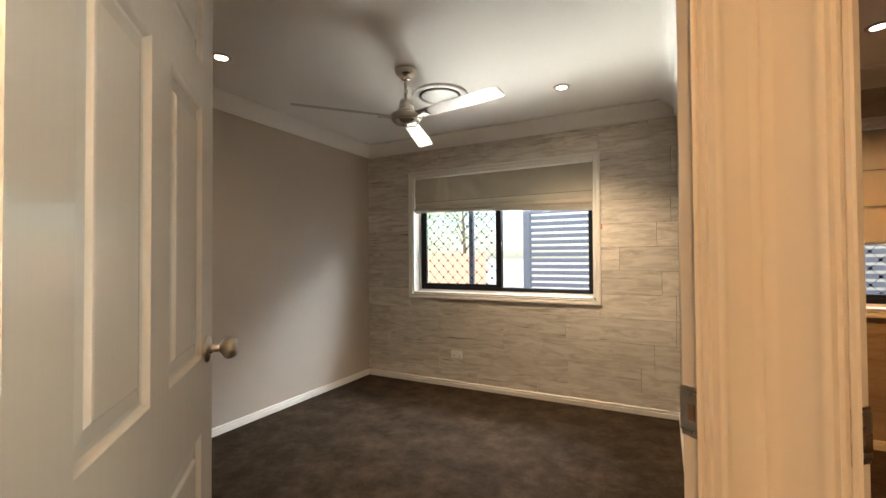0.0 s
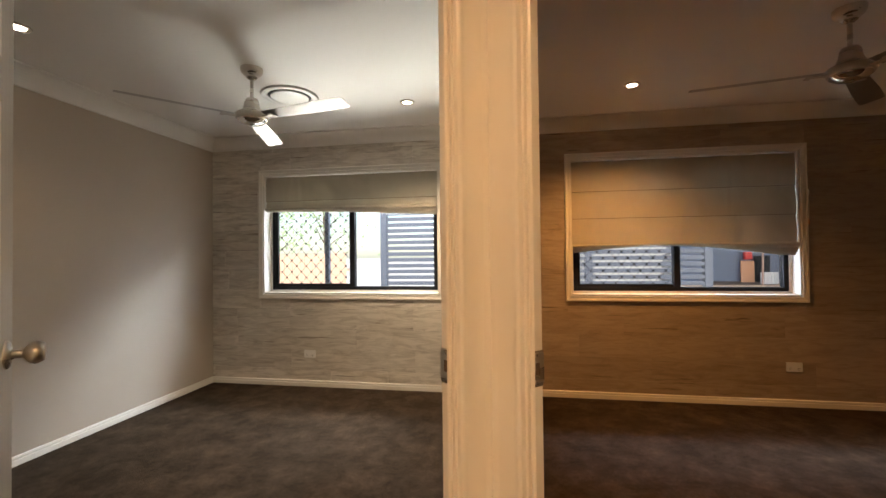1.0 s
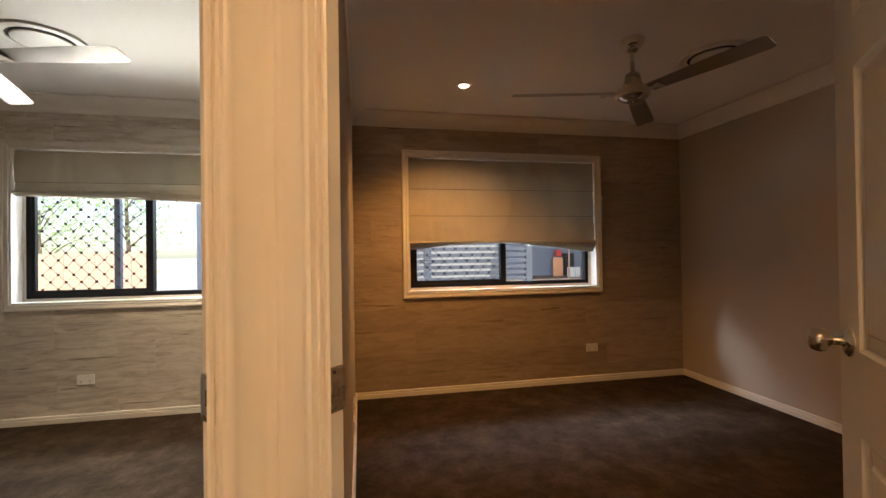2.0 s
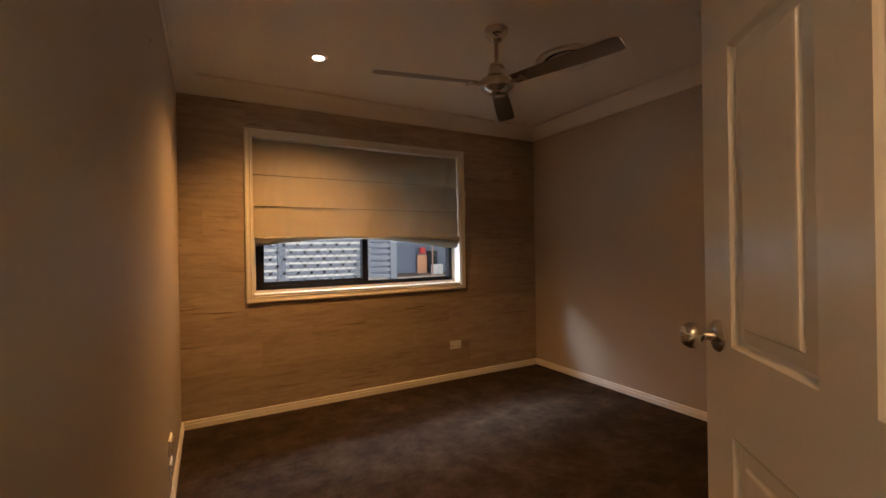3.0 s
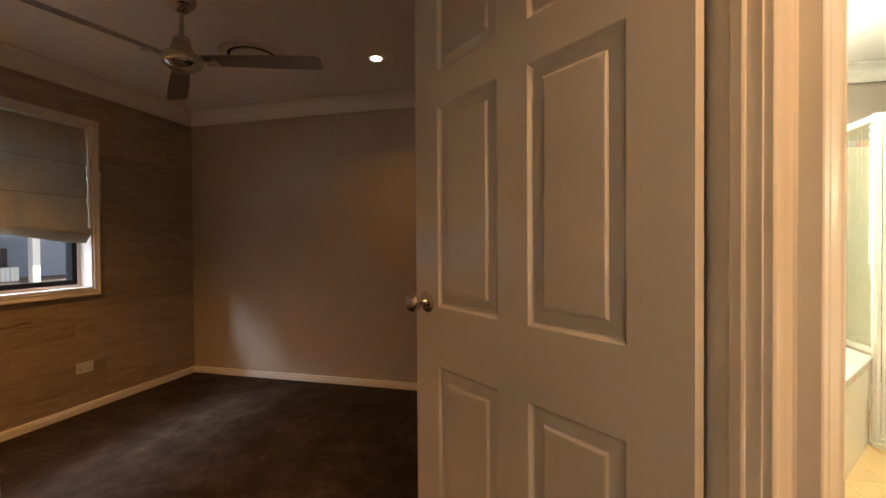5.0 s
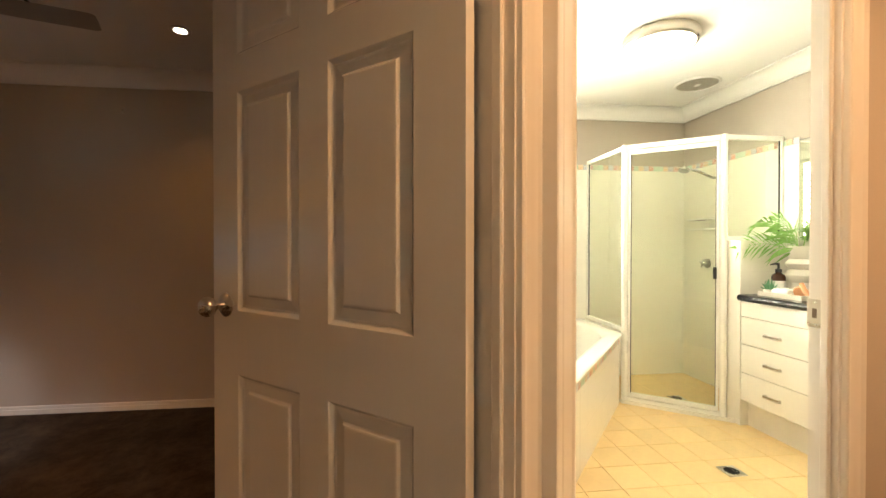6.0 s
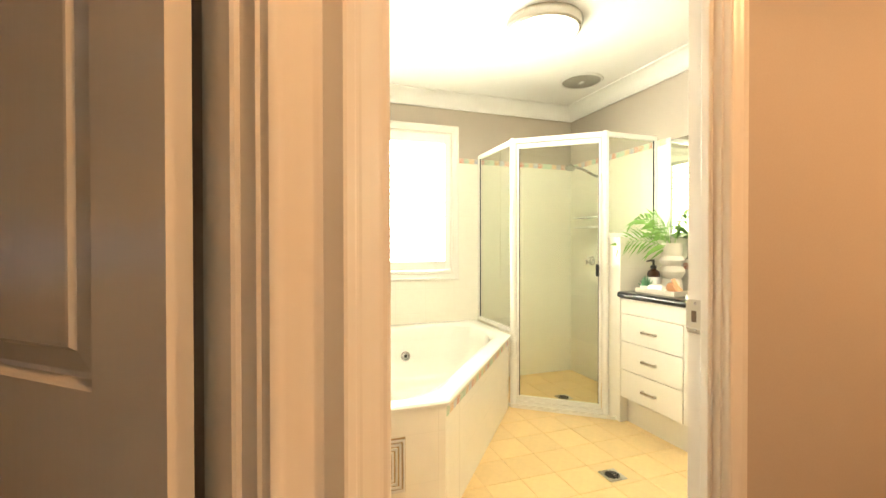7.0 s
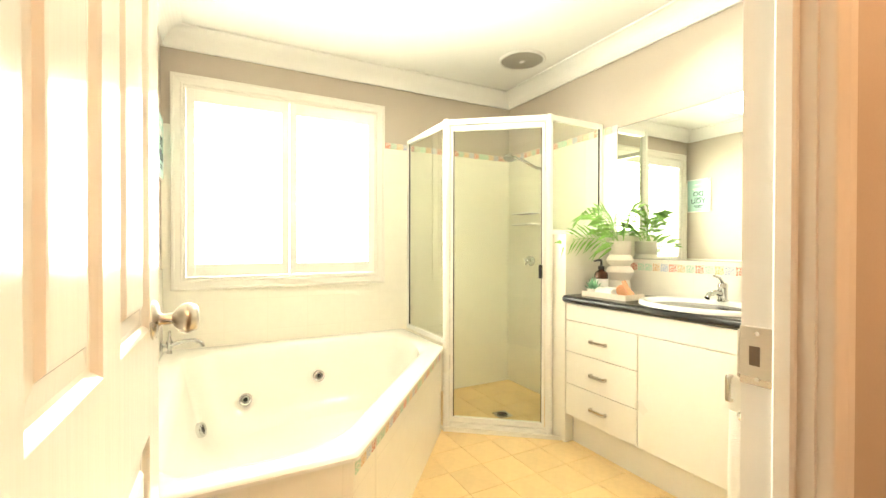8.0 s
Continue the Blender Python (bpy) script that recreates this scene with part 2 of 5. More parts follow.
M = dict(
    paint=mat("wall_paint", (0.47, 0.41, 0.34), 0.6, vary=0.04, grain=180, blotch=1.5, bump=0.06),
    ceiling=mat("ceiling_paint", (0.80, 0.79, 0.76), 0.75, vary=0.02, grain=150, blotch=1.2, bump=0.04),
    gloss=mat("gloss_white_paint", (0.76, 0.73, 0.67), 0.30, vary=0.010, grain=30, blotch=4, bump=0.0, rough_vary=0.03),
    door=mat("door_paint", (0.75, 0.72, 0.66), 0.16, vary=0.02, grain=42, blotch=3, bump=0.12, stretch=(1, 1, 0.05)),
    carpet=carpet_mat(),
    plank=plank_mat("grey_wood_plank", (0.70, 0.655, 0.58), (0.44, 0.395, 0.335), (0.20, 0.16, 0.125)),
    plank_b=plank_mat("brown_wood_plank", (0.43, 0.35, 0.27), (0.31, 0.245, 0.185), (0.14, 0.10, 0.07)),
    back=mat("dark_joint", (0.10, 0.085, 0.07), 0.9),
    black=mat("black_aluminium", (0.010, 0.010, 0.012), 0.6, vary=0.1, bump=0.0, spec=0.2),
    glass=glass("window_glass"),
    shower_glass=glass("shower_glass", (0.955, 0.99, 0.88)),
    nickel=mat("brushed_nickel", (0.56, 0.52, 0.46), 0.28, 1.0, vary=0.05, grain=90, bump=0.03, stretch=(1, 1, 6)),
    chrome=mat("chrome", (0.58, 0.58, 0.57), 0.08, 1.0, vary=0.02, bump=0),
    blade=mat("satin_blade", (0.36, 0.34, 0.32), 0.34, 1.0, vary=0.04, grain=50, bump=0.02),
    blind=sheer(wrinkled(mat("roman_blind_fabric", (0.50, 0.45, 0.365), 0.85, vary=0.06, grain=400, blotch=6, bump=0.15, spec=0.2), 1.0), (0.62, 0.59, 0.48), 0.13),
    # dark brown for the shade drawn under the blinds' folds
    seam=mat("fold_shade_colour", (0.13, 0.105, 0.075), 0.9, vary=0.1, grain=300, bump=0.1, spec=0.1),
    plate=mat("white_plastic", (0.80, 0.79, 0.76), 0.35, vary=0.02, bump=0),
    vent=mat("vent_plastic", (0.72, 0.71, 0.68), 0.45, vary=0.03, bump=0),
    slat_grey=mat("dull_plastic", (0.52, 0.48, 0.40), 0.5, bump=0),
    dark=mat("dark_gap", (0.02, 0.02, 0.02), 0.8),
    lit=glow("lit_lens", (1.0, 0.86, 0.66), 14.0),
    dome=glow("opal_dome", (1.0, 0.93, 0.76), 3.2),
    tile=wall_tile_mat("cream_wall_tile", (0.84, 0.81, 0.72)),
    floor_tile=piece_mat("yellow_floor_tile", (0.74, 0.54, 0.26), 0.05, 0.35),
    grout=mat("grout", (0.50, 0.36, 0.18), 0.9),
    tub=mat("white_acrylic", (0.86, 0.84, 0.78), 0.10, vary=0.01, bump=0),
    cabinet=mat("cream_laminate", (0.80, 0.77, 0.69), 0.30, vary=0.02, bump=0),
    counter=mat("black_laminate", (0.018, 0.018, 0.020), 0.18, vary=0.3, grain=220, bump=0.02),
    ceramic=mat("white_ceramic", (0.86, 0.85, 0.82), 0.08, vary=0.01, bump=0),
    frame_white=mat("white_frame", (0.84, 0.83, 0.78), 0.30, vary=0.02, bump=0),
    vase=mat("matt_vase", (0.78, 0.74, 0.66), 0.7, vary=0.04, grain=120, bump=0.05),
    leaf=mat("palm_leaf", (0.24, 0.46, 0.11), 0.45, vary=0.35, grain=30, blotch=9, bump=0.05),
    succulent=mat("succulent_leaf", (0.12, 0.30, 0.16), 0.5, vary=0.25, bump=0.03),
    amber=mat("amber_bottle", (0.06, 0.022, 0.010), 0.12, vary=0.1, bump=0),
    pump=mat("black_pump", (0.015, 0.015, 0.015), 0.3, bump=0),
    towel=mat("white_towel", (0.82, 0.80, 0.76), 0.95, vary=0.05, grain=300, blotch=10, bump=0.5),
    brush=mat("orange_wood", (0.62, 0.30, 0.15), 0.5, vary=0.15, bump=0.05),
    tray=mat("whitewashed_tray", (0.66, 0.60, 0.50), 0.6, vary=0.1, grain=60, bump=0.1, stretch=(0.2, 1, 1)),
    sign=mat("aqua_sign", (0.36, 0.56, 0.50), 0.5, vary=0.04, bump=0),
    ink=mat("dark_ink", (0.03, 0.04, 0.05), 0.6, bump=0),
    grass=mat("dry_lawn", (0.16, 0.17, 0.08), 0.95, vary=0.4, grain=30, blotch=0.6, bump=0.3),
    paving=mat("pale_paving", (0.50, 0.47, 0.43), 0.85, vary=0.12, grain=25, blotch=1.2, bump=0.15),
    fence=mat("orange_fence_timber", (0.55, 0.34, 0.24), 0.8, vary=0.25, grain=14, blotch=2, bump=0.3, stretch=(1, 1, 0.1)),
    slat=mat("grey_powdercoat", (0.075, 0.085, 0.11), 0.5, vary=0.05, bump=0.02),
    bark=mat("bark", (0.14, 0.10, 0.07), 0.9, vary=0.4, grain=20, bump=0.6),
    foliage=mat("foliage", (0.34, 0.48, 0.22), 0.6, vary=0.4, grain=12, blotch=2, bump=0.1),
    rock=mat("boulder", (0.50, 0.48, 0.45), 0.9, vary=0.3, grain=10, blotch=2, bump=0.6),
    render=mat("outside_wall", (0.40, 0.37, 0.33), 0.85, vary=0.1, grain=30, bump=0.2),
    grey_wall=mat("grey_render", (0.26, 0.26, 0.25), 0.85, vary=0.12, grain=30, bump=0.2),
    carport=mat("blue_grey_cladding", (0.16, 0.18, 0.23), 0.6, vary=0.1, bump=0.05),
    red=mat("red_paint", (0.55, 0.04, 0.03), 0.4, bump=0),
)
for i, c in enumerate([(0.62, 0.20, 0.13), (0.36, 0.62, 0.46), (0.72, 0.46, 0.22), (0.36, 0.42, 0.56)]):
    M["mosaic%d" % i] = motif_mat("mosaic_glaze_%d" % i, c, (0.80, 0.74, 0.64))


# ---- building helpers ----
def finish(bm, smooth=False):
    bmesh.ops.recalc_face_normals(bm, faces=bm.faces)
    data = bpy.data.meshes.new("mesh")
    bm.to_mesh(data)
    bm.free()
    if smooth:
        data.polygons.foreach_set("use_smooth", [True] * len(data.polygons))
        data.set_sharp_from_angle(angle=radians(38))
    return data


def part(name, bm, material, parent, label="", smooth=False, m=None):
    data = bm if isinstance(bm, bpy.types.Mesh) else finish(bm, smooth)
    if not data.materials:
        data.materials.append(M[material])
    ob = new(name, data)
    ob.parent = parent
    if m is not None:
        ob.matrix_basis = m
    return tagged(ob, label)


def thing(name, label, category, m=None, group="", kind=""):
    ob = new(name)
    ob.empty_display_size = 0.05
    if m is not None:
        ob.matrix_basis = m
    return tagged(ob, label, category, group, kind)


def solo(name, bm, material, label, category, smooth=False, m=None, group="", kind=""):
    ob = part(name, bm, material, None, "", smooth, m)
    return tagged(ob, label, category, group, kind)


def box(bm, x0, x1, y0, y1, z0, z1, bevel=0.0, seg=1):
    r = bmesh.ops.create_cube(bm, size=1)
    vs = r["verts"]
    bmesh.ops.transform(bm, verts=vs, matrix=Matrix.Translation(((x0 + x1) / 2, (y0 + y1) / 2, (z0 + z1) / 2)) @ Matrix.Diagonal((abs(x1 - x0), abs(y1 - y0), abs(z1 - z0), 1)))
    if bevel:
        es = list({e for v in vs for e in v.link_edges})
        bmesh.ops.bevel(bm, geom=es, offset=bevel, segments=seg, affect="EDGES", profile=0.5)
    return bm


def boxed(*a, **k):
    return box(bmesh.new(), *a, **k)


def prism(bm, pts, z0, z1):
    lo = [bm.verts.new((x, y, z0)) for x, y in pts]
    hi = [bm.verts.new((x, y, z1)) for x, y in pts]
    n = len(pts)
    bm.faces.new(lo[::-1])
    bm.faces.new(hi)
    for i in range(n):
        j = (i + 1) % n
        bm.faces.new((lo[i], lo[j], hi[j], hi[i]))
    return bm


def loft(bm, rings, closed=True, caps=True):
    """Joins rings of points, each of the same length."""
    vs = [[bm.verts.new(p) for p in ring] for ring in rings]
    n = len(vs[0])
    for a, b in zip(vs, vs[1:]):
        for i in range(n if closed else n - 1):
            j = (i + 1) % n
            bm.faces.new((a[i], a[j], b[j], b[i]))
    if caps and closed:
        bm.faces.new(vs[0][::-1])
        bm.faces.new(vs[-1])
    return bm


def lathe(bm, profile, n=28, m=None, caps=True):
    m = m or Matrix()
    rings = [[m @ Vector((r * math.cos(2 * math.pi * i / n), r * math.sin(2 * math.pi * i / n), z)) for i in range(n)] for r, z in profile]
    return loft(bm, rings, True, caps)


def run(bm, profile, a, b, inward, up=(0, 0, 1)):
    """A moulding from a to b: its profile's (out, up) points stand on the wall's face."""
    a, b, inward, up = Vector(a), Vector(b), Vector(inward).normalized(), Vector(up)
    return loft(bm, [[p + inward * o + up * u for o, u in profile] for p in (a, b)])


def tube(bm, pts, r, n=10, r_end=None):
    pts = [Vector(p) for p in pts]
    rings = []
    side = Vector((0.31, 0.17, 0.93)).normalized()
    for i, p in enumerate(pts):
        d = (pts[min(i + 1, len(pts) - 1)] - pts[max(i - 1, 0)]).normalized()
        u = d.cross(side).normalized()
        v = d.cross(u)
        rad = r if r_end is None else r + (r_end - r) * i / (len(pts) - 1)
        rings.append([p + (u * math.cos(2 * math.pi * k / n) + v * math.sin(2 * math.pi * k / n)) * rad for k in range(n)])
    return loft(bm, rings)


def arc(cx, cy, r, a0, a1, n):
    return [(cx + r * math.cos(radians(a0 + (a1 - a0) * i / n)), cy + r * math.sin(radians(a0 + (a1 - a0) * i / n))) for i in range(n + 1)]


def cut_out(x0, x1, z0, z1, hole):
    """The rectangles left of a wall's face round a hole."""
    hx0, hx1, hz0, hz1 = hole
    return [r for r in ((x0, hx0, z0, z1), (hx1, x1, z0, z1), (hx0, hx1, z0, hz0), (hx0, hx1, hz1, z1)) if r[1] - r[0] > 1e-4 and r[3] - r[2] > 1e-4]


# ---- structure: plan ----
C = 2.40
AX0, BX1, NY = -2.36, 3.77, 4.25       # bedroom walls
DX0, DX1 = 0.533, 0.640                # wall between the bedrooms
BX, BS, BN = 4.10, -1.755, 0.72        # bathroom east, south and north faces
HW, BW = 1.390, 1.465                  # hall face and bathroom face of the bathroom door's wall
WIN_A, WIN_B = (-1.807, -0.064, 0.872, 2.034), (1.095, 2.872, 0.870, 2.054)
WIN_C = (-0.575, 0.610, 0.935, 2.082)


def structure(name, bm, material, label, category="wall"):
    return solo(name, bm, material, label, category, kind="structure")


bm = bmesh.new()
for x0, x1, z0, z1 in cut_out(AX0 - 0.1, DX0 + 0.05, -0.1, C, WIN_A) + cut_out(DX0 + 0.05, BX1 + 0.1, -0.1, C, WIN_B):
    box(bm, x0, x1, NY + 0.008, NY + 0.22, z0, z1)
wall_north = structure("wall_north", bm, "back", "outer wall lined with grey wood-look planks round two windows")
structure("wall_west", boxed(AX0 - 0.1, AX0, 0.69, NY, -0.03, C), "paint", "greige painted plaster wall")
structure("wall_divide", boxed(DX0, DX1, 1.42, NY, -0.03, C), "paint", "greige painted wall between the two bedrooms")
structure("wall_east_bedroom", boxed(BX1, BX1 + 0.1, 0.81, NY, -0.03, C), "paint", "greige painted plaster wall with a picture hook")
structure("wall_back_bedroom_1", boxed(AX0, -0.27, 0.69, 0.786, -0.03, C), "paint", "greige painted back wall of the first bedroom")
structure("wall_back_bedroom_2", boxed(1.463, BX + 0.2, BN + 0.002, 0.81, -0.03, C), "paint", "greige painted wall between bedroom and bathroom")
structure("wall_hall_stub_1", prism(bmesh.new(), [(-0.107, 0.703), (-0.1444, 0.7448), (-0.19, 0.786), (-0.27, 0.786), (-0.27, -3.4), (-0.16, -3.4), (-0.16, 0.65)], -0.03, C), "paint", "painted hall wall beside the first bedroom door")
structure("wall_hall_post", prism(bmesh.new(), [(0.6170, 1.3008), (0.6482, 1.3320), (DX1, 1.42), (DX0, 1.42), (0.4700, 1.3320), (0.5010, 1.3008), (0.5590, 1.3588)], -0.03, C), "paint", "painted wall end between two angled doorways")
structure("wall_hall_stub_2", prism(bmesh.new(), [(1.2445, 0.6735), (1.3010, 0.7300), (1.36, 0.81), (BW, 0.81), (BW, 0.557), (HW, 0.557), (1.30, 0.618)], -0.03, C), "paint", "painted wall corner between bedroom and bathroom doors")
structure("wall_hall_south", boxed(HW, BW, -3.4, -0.177, -0.03, C), "paint", "warm lit painted hall wall beside the bathroom door")
structure("wall_hall_end", boxed(-0.27, BW, -3.5, -3.4, -0.03, C), "paint", "painted end wall of the hall")
# heads over the doors
structure("wall_head_1", prism(bmesh.new(), [(0.5010, 1.3008), (0.4700, 1.3320), (-0.1444, 0.7448), (-0.107, 0.703)], 2.07, C), "paint", "painted wall over the first bedroom door")
structure("wall_head_2", prism(bmesh.new(), [(0.6170, 1.3008), (0.6482, 1.3320), (1.3010, 0.7300), (1.2445, 0.6735)], 2.07, C), "paint", "painted wall over the second bedroom door")
structure("wall_head_3", boxed(HW, BW, -0.177, 0.557, 2.07, C), "paint", "painted wall over the bathroom door")
# bathroom walls: tiles below, paint above
ZT = 1.845
bm = bmesh.new()
for y0, y1, z0, z1 in cut_out(BS - 0.1, BN + 0.09, -0.1, C, WIN_C):
    box(bm, BX + 0.008, BX + 0.2, y0, y1, z0, z1)
structure("wall_bath_east", bm, "paint", "taupe painted bathroom wall with shuttered window")
bm = bmesh.new()
for y0, y1, z0, z1 in cut_out(BS, BN, 0, ZT, WIN_C):
    box(bm, BX, BX + 0.01, y0, y1, z0, min(z1, ZT))
structure("wall_tiles_east", bm, "tile", "cream glazed wall tiles to shoulder height", "tiles")
structure("wall_bath_south", boxed(BW - 0.05, BX + 0.2, BS - 0.1, BS - 0.008, -0.03, C), "paint", "taupe painted bathroom wall over the vanity")
structure("wall_tiles_south", boxed(BW, BX, BS - 0.009, BS, 0, ZT), "tile", "cream glazed wall tiles behind shower and vanity", "tiles")
structure("wall_tiles_north", boxed(2.40, BX, BN - 0.006, BN + 0.001, 0, 1.0), "tile", "cream glazed tiles over the bath", "tiles")

# floors and ceilings
structure("floor", prism(bmesh.new(), [(AX0 - 0.1, 0.69), (-0.27, 0.69), (-0.27, -3.5), (1.40, -3.5), (1.40, 0.76), (BX1 + 0.1, 0.76), (BX1 + 0.1, NY + 0.1), (AX0 - 0.1, NY + 0.1)], -0.1, -0.003), "carpet", "dark brown cut-pile carpet with trodden patches", "carpet")
structure("floor_bathroom", boxed(1.40, BX + 0.1, BS - 0.1, BN + 0.04, -0.1, -0.004), "grout", "grouted bathroom floor under yellow tiles", "floor")
for nm, x0, x1, y0, y1 in [("ceiling_bedroom_1", AX0 - 0.1, 0.585, 0.74, NY + 0.2), ("ceiling_bedroom_2", 0.585, BX1 + 0.1, 0.76, NY + 0.2), ("ceiling_hall", -0.27, 1.41, -3.5, 0.76), ("ceiling_bathroom", 1.41, BX + 0.2, BS - 0.1, 0.76)]:
    structure(nm, boxed(x0, x1, y0, y1, C, C + 0.1), "ceiling", "white painted plasterboard ceiling", "ceiling")
structure("roof", boxed(AX0 - 0.7, BX + 0.8, -3.7, NY + 0.45, C + 0.12, C + 0.3), "render", "flat roof deck over the rooms", "roof")

# cornices and skirting
COVE = [(0, 0), (0.112, 0), (0.112, -0.010)] + [(0.112 + 0.100 * math.cos(a), -0.110 + 0.100 * math.sin(a)) for a in [math.pi / 2 + i * math.pi / 16 for i in range(9)]] + [(0, -0.112)]
SKIRT = [(0, 0), (0.016, 0), (0.016, 0.033), (0.011, 0.036), (0.011, 0.040), (0.013, 0.043), (0.010, 0.054), (0, 0.057)]
N_, S_, E_, W_ = (0, 1, 0), (0, -1, 0), (1, 0, 0), (-1, 0, 0)
RUNS = [((AX0, NY), (DX0, NY), S_), ((AX0, 0.786), (AX0, NY), E_), ((DX0, 1.42), (DX0, NY), W_), ((AX0, 0.786), (-0.27, 0.786), N_),
        ((DX1, NY), (BX1, NY), S_), ((BX1, 0.81), (BX1, NY), W_), ((DX1, 1.42), (DX1, NY), E_), ((1.463, 0.81), (BX1, 0.81), N_)]
for (ax, ay), (bx, by), n in RUNS:
    structure("cornice", run(bmesh.new(), COVE, (ax, ay, C), (bx, by, C), n), "ceiling", "white coved plaster cornice", "cornice")
    structure("baseboard", run(bmesh.new(), SKIRT, (ax, ay, -0.003), (bx, by, -0.003), n), "gloss", "white moulded skirting board along the carpet", "skirting")
for (ax, ay), (bx, by), n in [((BX, BS), (BX, BN), W_), ((BW, BS), (BX, BS), N_), ((BW, BN), (BX, BN), S_), ((BW, BS), (BW, BN), E_)]:
    structure("cornice", run(bmesh.new(), COVE, (ax, ay, C), (bx, by, C), n), "ceiling", "white coved plaster cornice", "cornice")
structure("baseboard", run(bmesh.new(), SKIRT, (HW, -0.232, -0.010), (HW, -3.4, -0.010), W_), "gloss", "white moulded skirting board along the hall", "skirting")

# ---- doors ----
ARCH = [(0, 0), (0, 0.012), (0.003, 0.0145), (0.007, 0.0155), (0.011, 0.0150), (0.016, 0.0126), (0.022, 0.0122), (0.040, 0.0132), (0.056, 0.0146), (0.060, 0.0139), (0.064, 0.0139), (0.068, 0.0152), (0.081, 0.0162), (0.085, 0.0145), (0.085, 0)]
COLS = [(0.115, 0.352), (0.450, 0.702)]
ROWS_P = [(0.195, 0.808), (0.985, 1.588), (1.690, 1.935)]


def door_leaf(width, thick, height=2.03):
    """A moulded six-panel leaf: x from the hinge edge, y through it, z up."""
    k = width / 0.82
    cols = [(a * k, b * k) for a, b in COLS]
    bm = bmesh.new()
    xs = [0, cols[0][0], cols[0][1], cols[1][0], cols[1][1], width]
    for a, b in ((xs[0], xs[1]), (xs[2], xs[3]), (xs[4], xs[5])):
        box(bm, a, b, 0, thick, 0, height)
    zs = [0] + [z for r in ROWS_P for z in r] + [height]
    for a, b in cols:
        for z0, z1 in zip(zs[0::2], zs[1::2]):
            box(bm, a, b, 0, thick, z0, z1)
        for z0, z1 in ROWS_P:
            for y, s in ((0, 1), (thick, -1)):
                rings = []
                for inset, depth in ((0, 0.0), (0.004, 0.003), (0.010, 0.009), (0.016, 0.0102), (0.040, 0.0078), (0.0455, 0.0020), (0.050, 0.0014)):
                    rings.append([(a + inset, y + s * depth, z0 + inset), (b - inset, y + s * depth, z0 + inset), (b - inset, y + s * depth, z1 - inset), (a + inset, y + s * depth, z1 - inset)])
                vs = loft(bm, rings, True, False)
                vs.verts.ensure_lookup_table()
                bm.faces.new(vs.verts[-4:])
    return bm


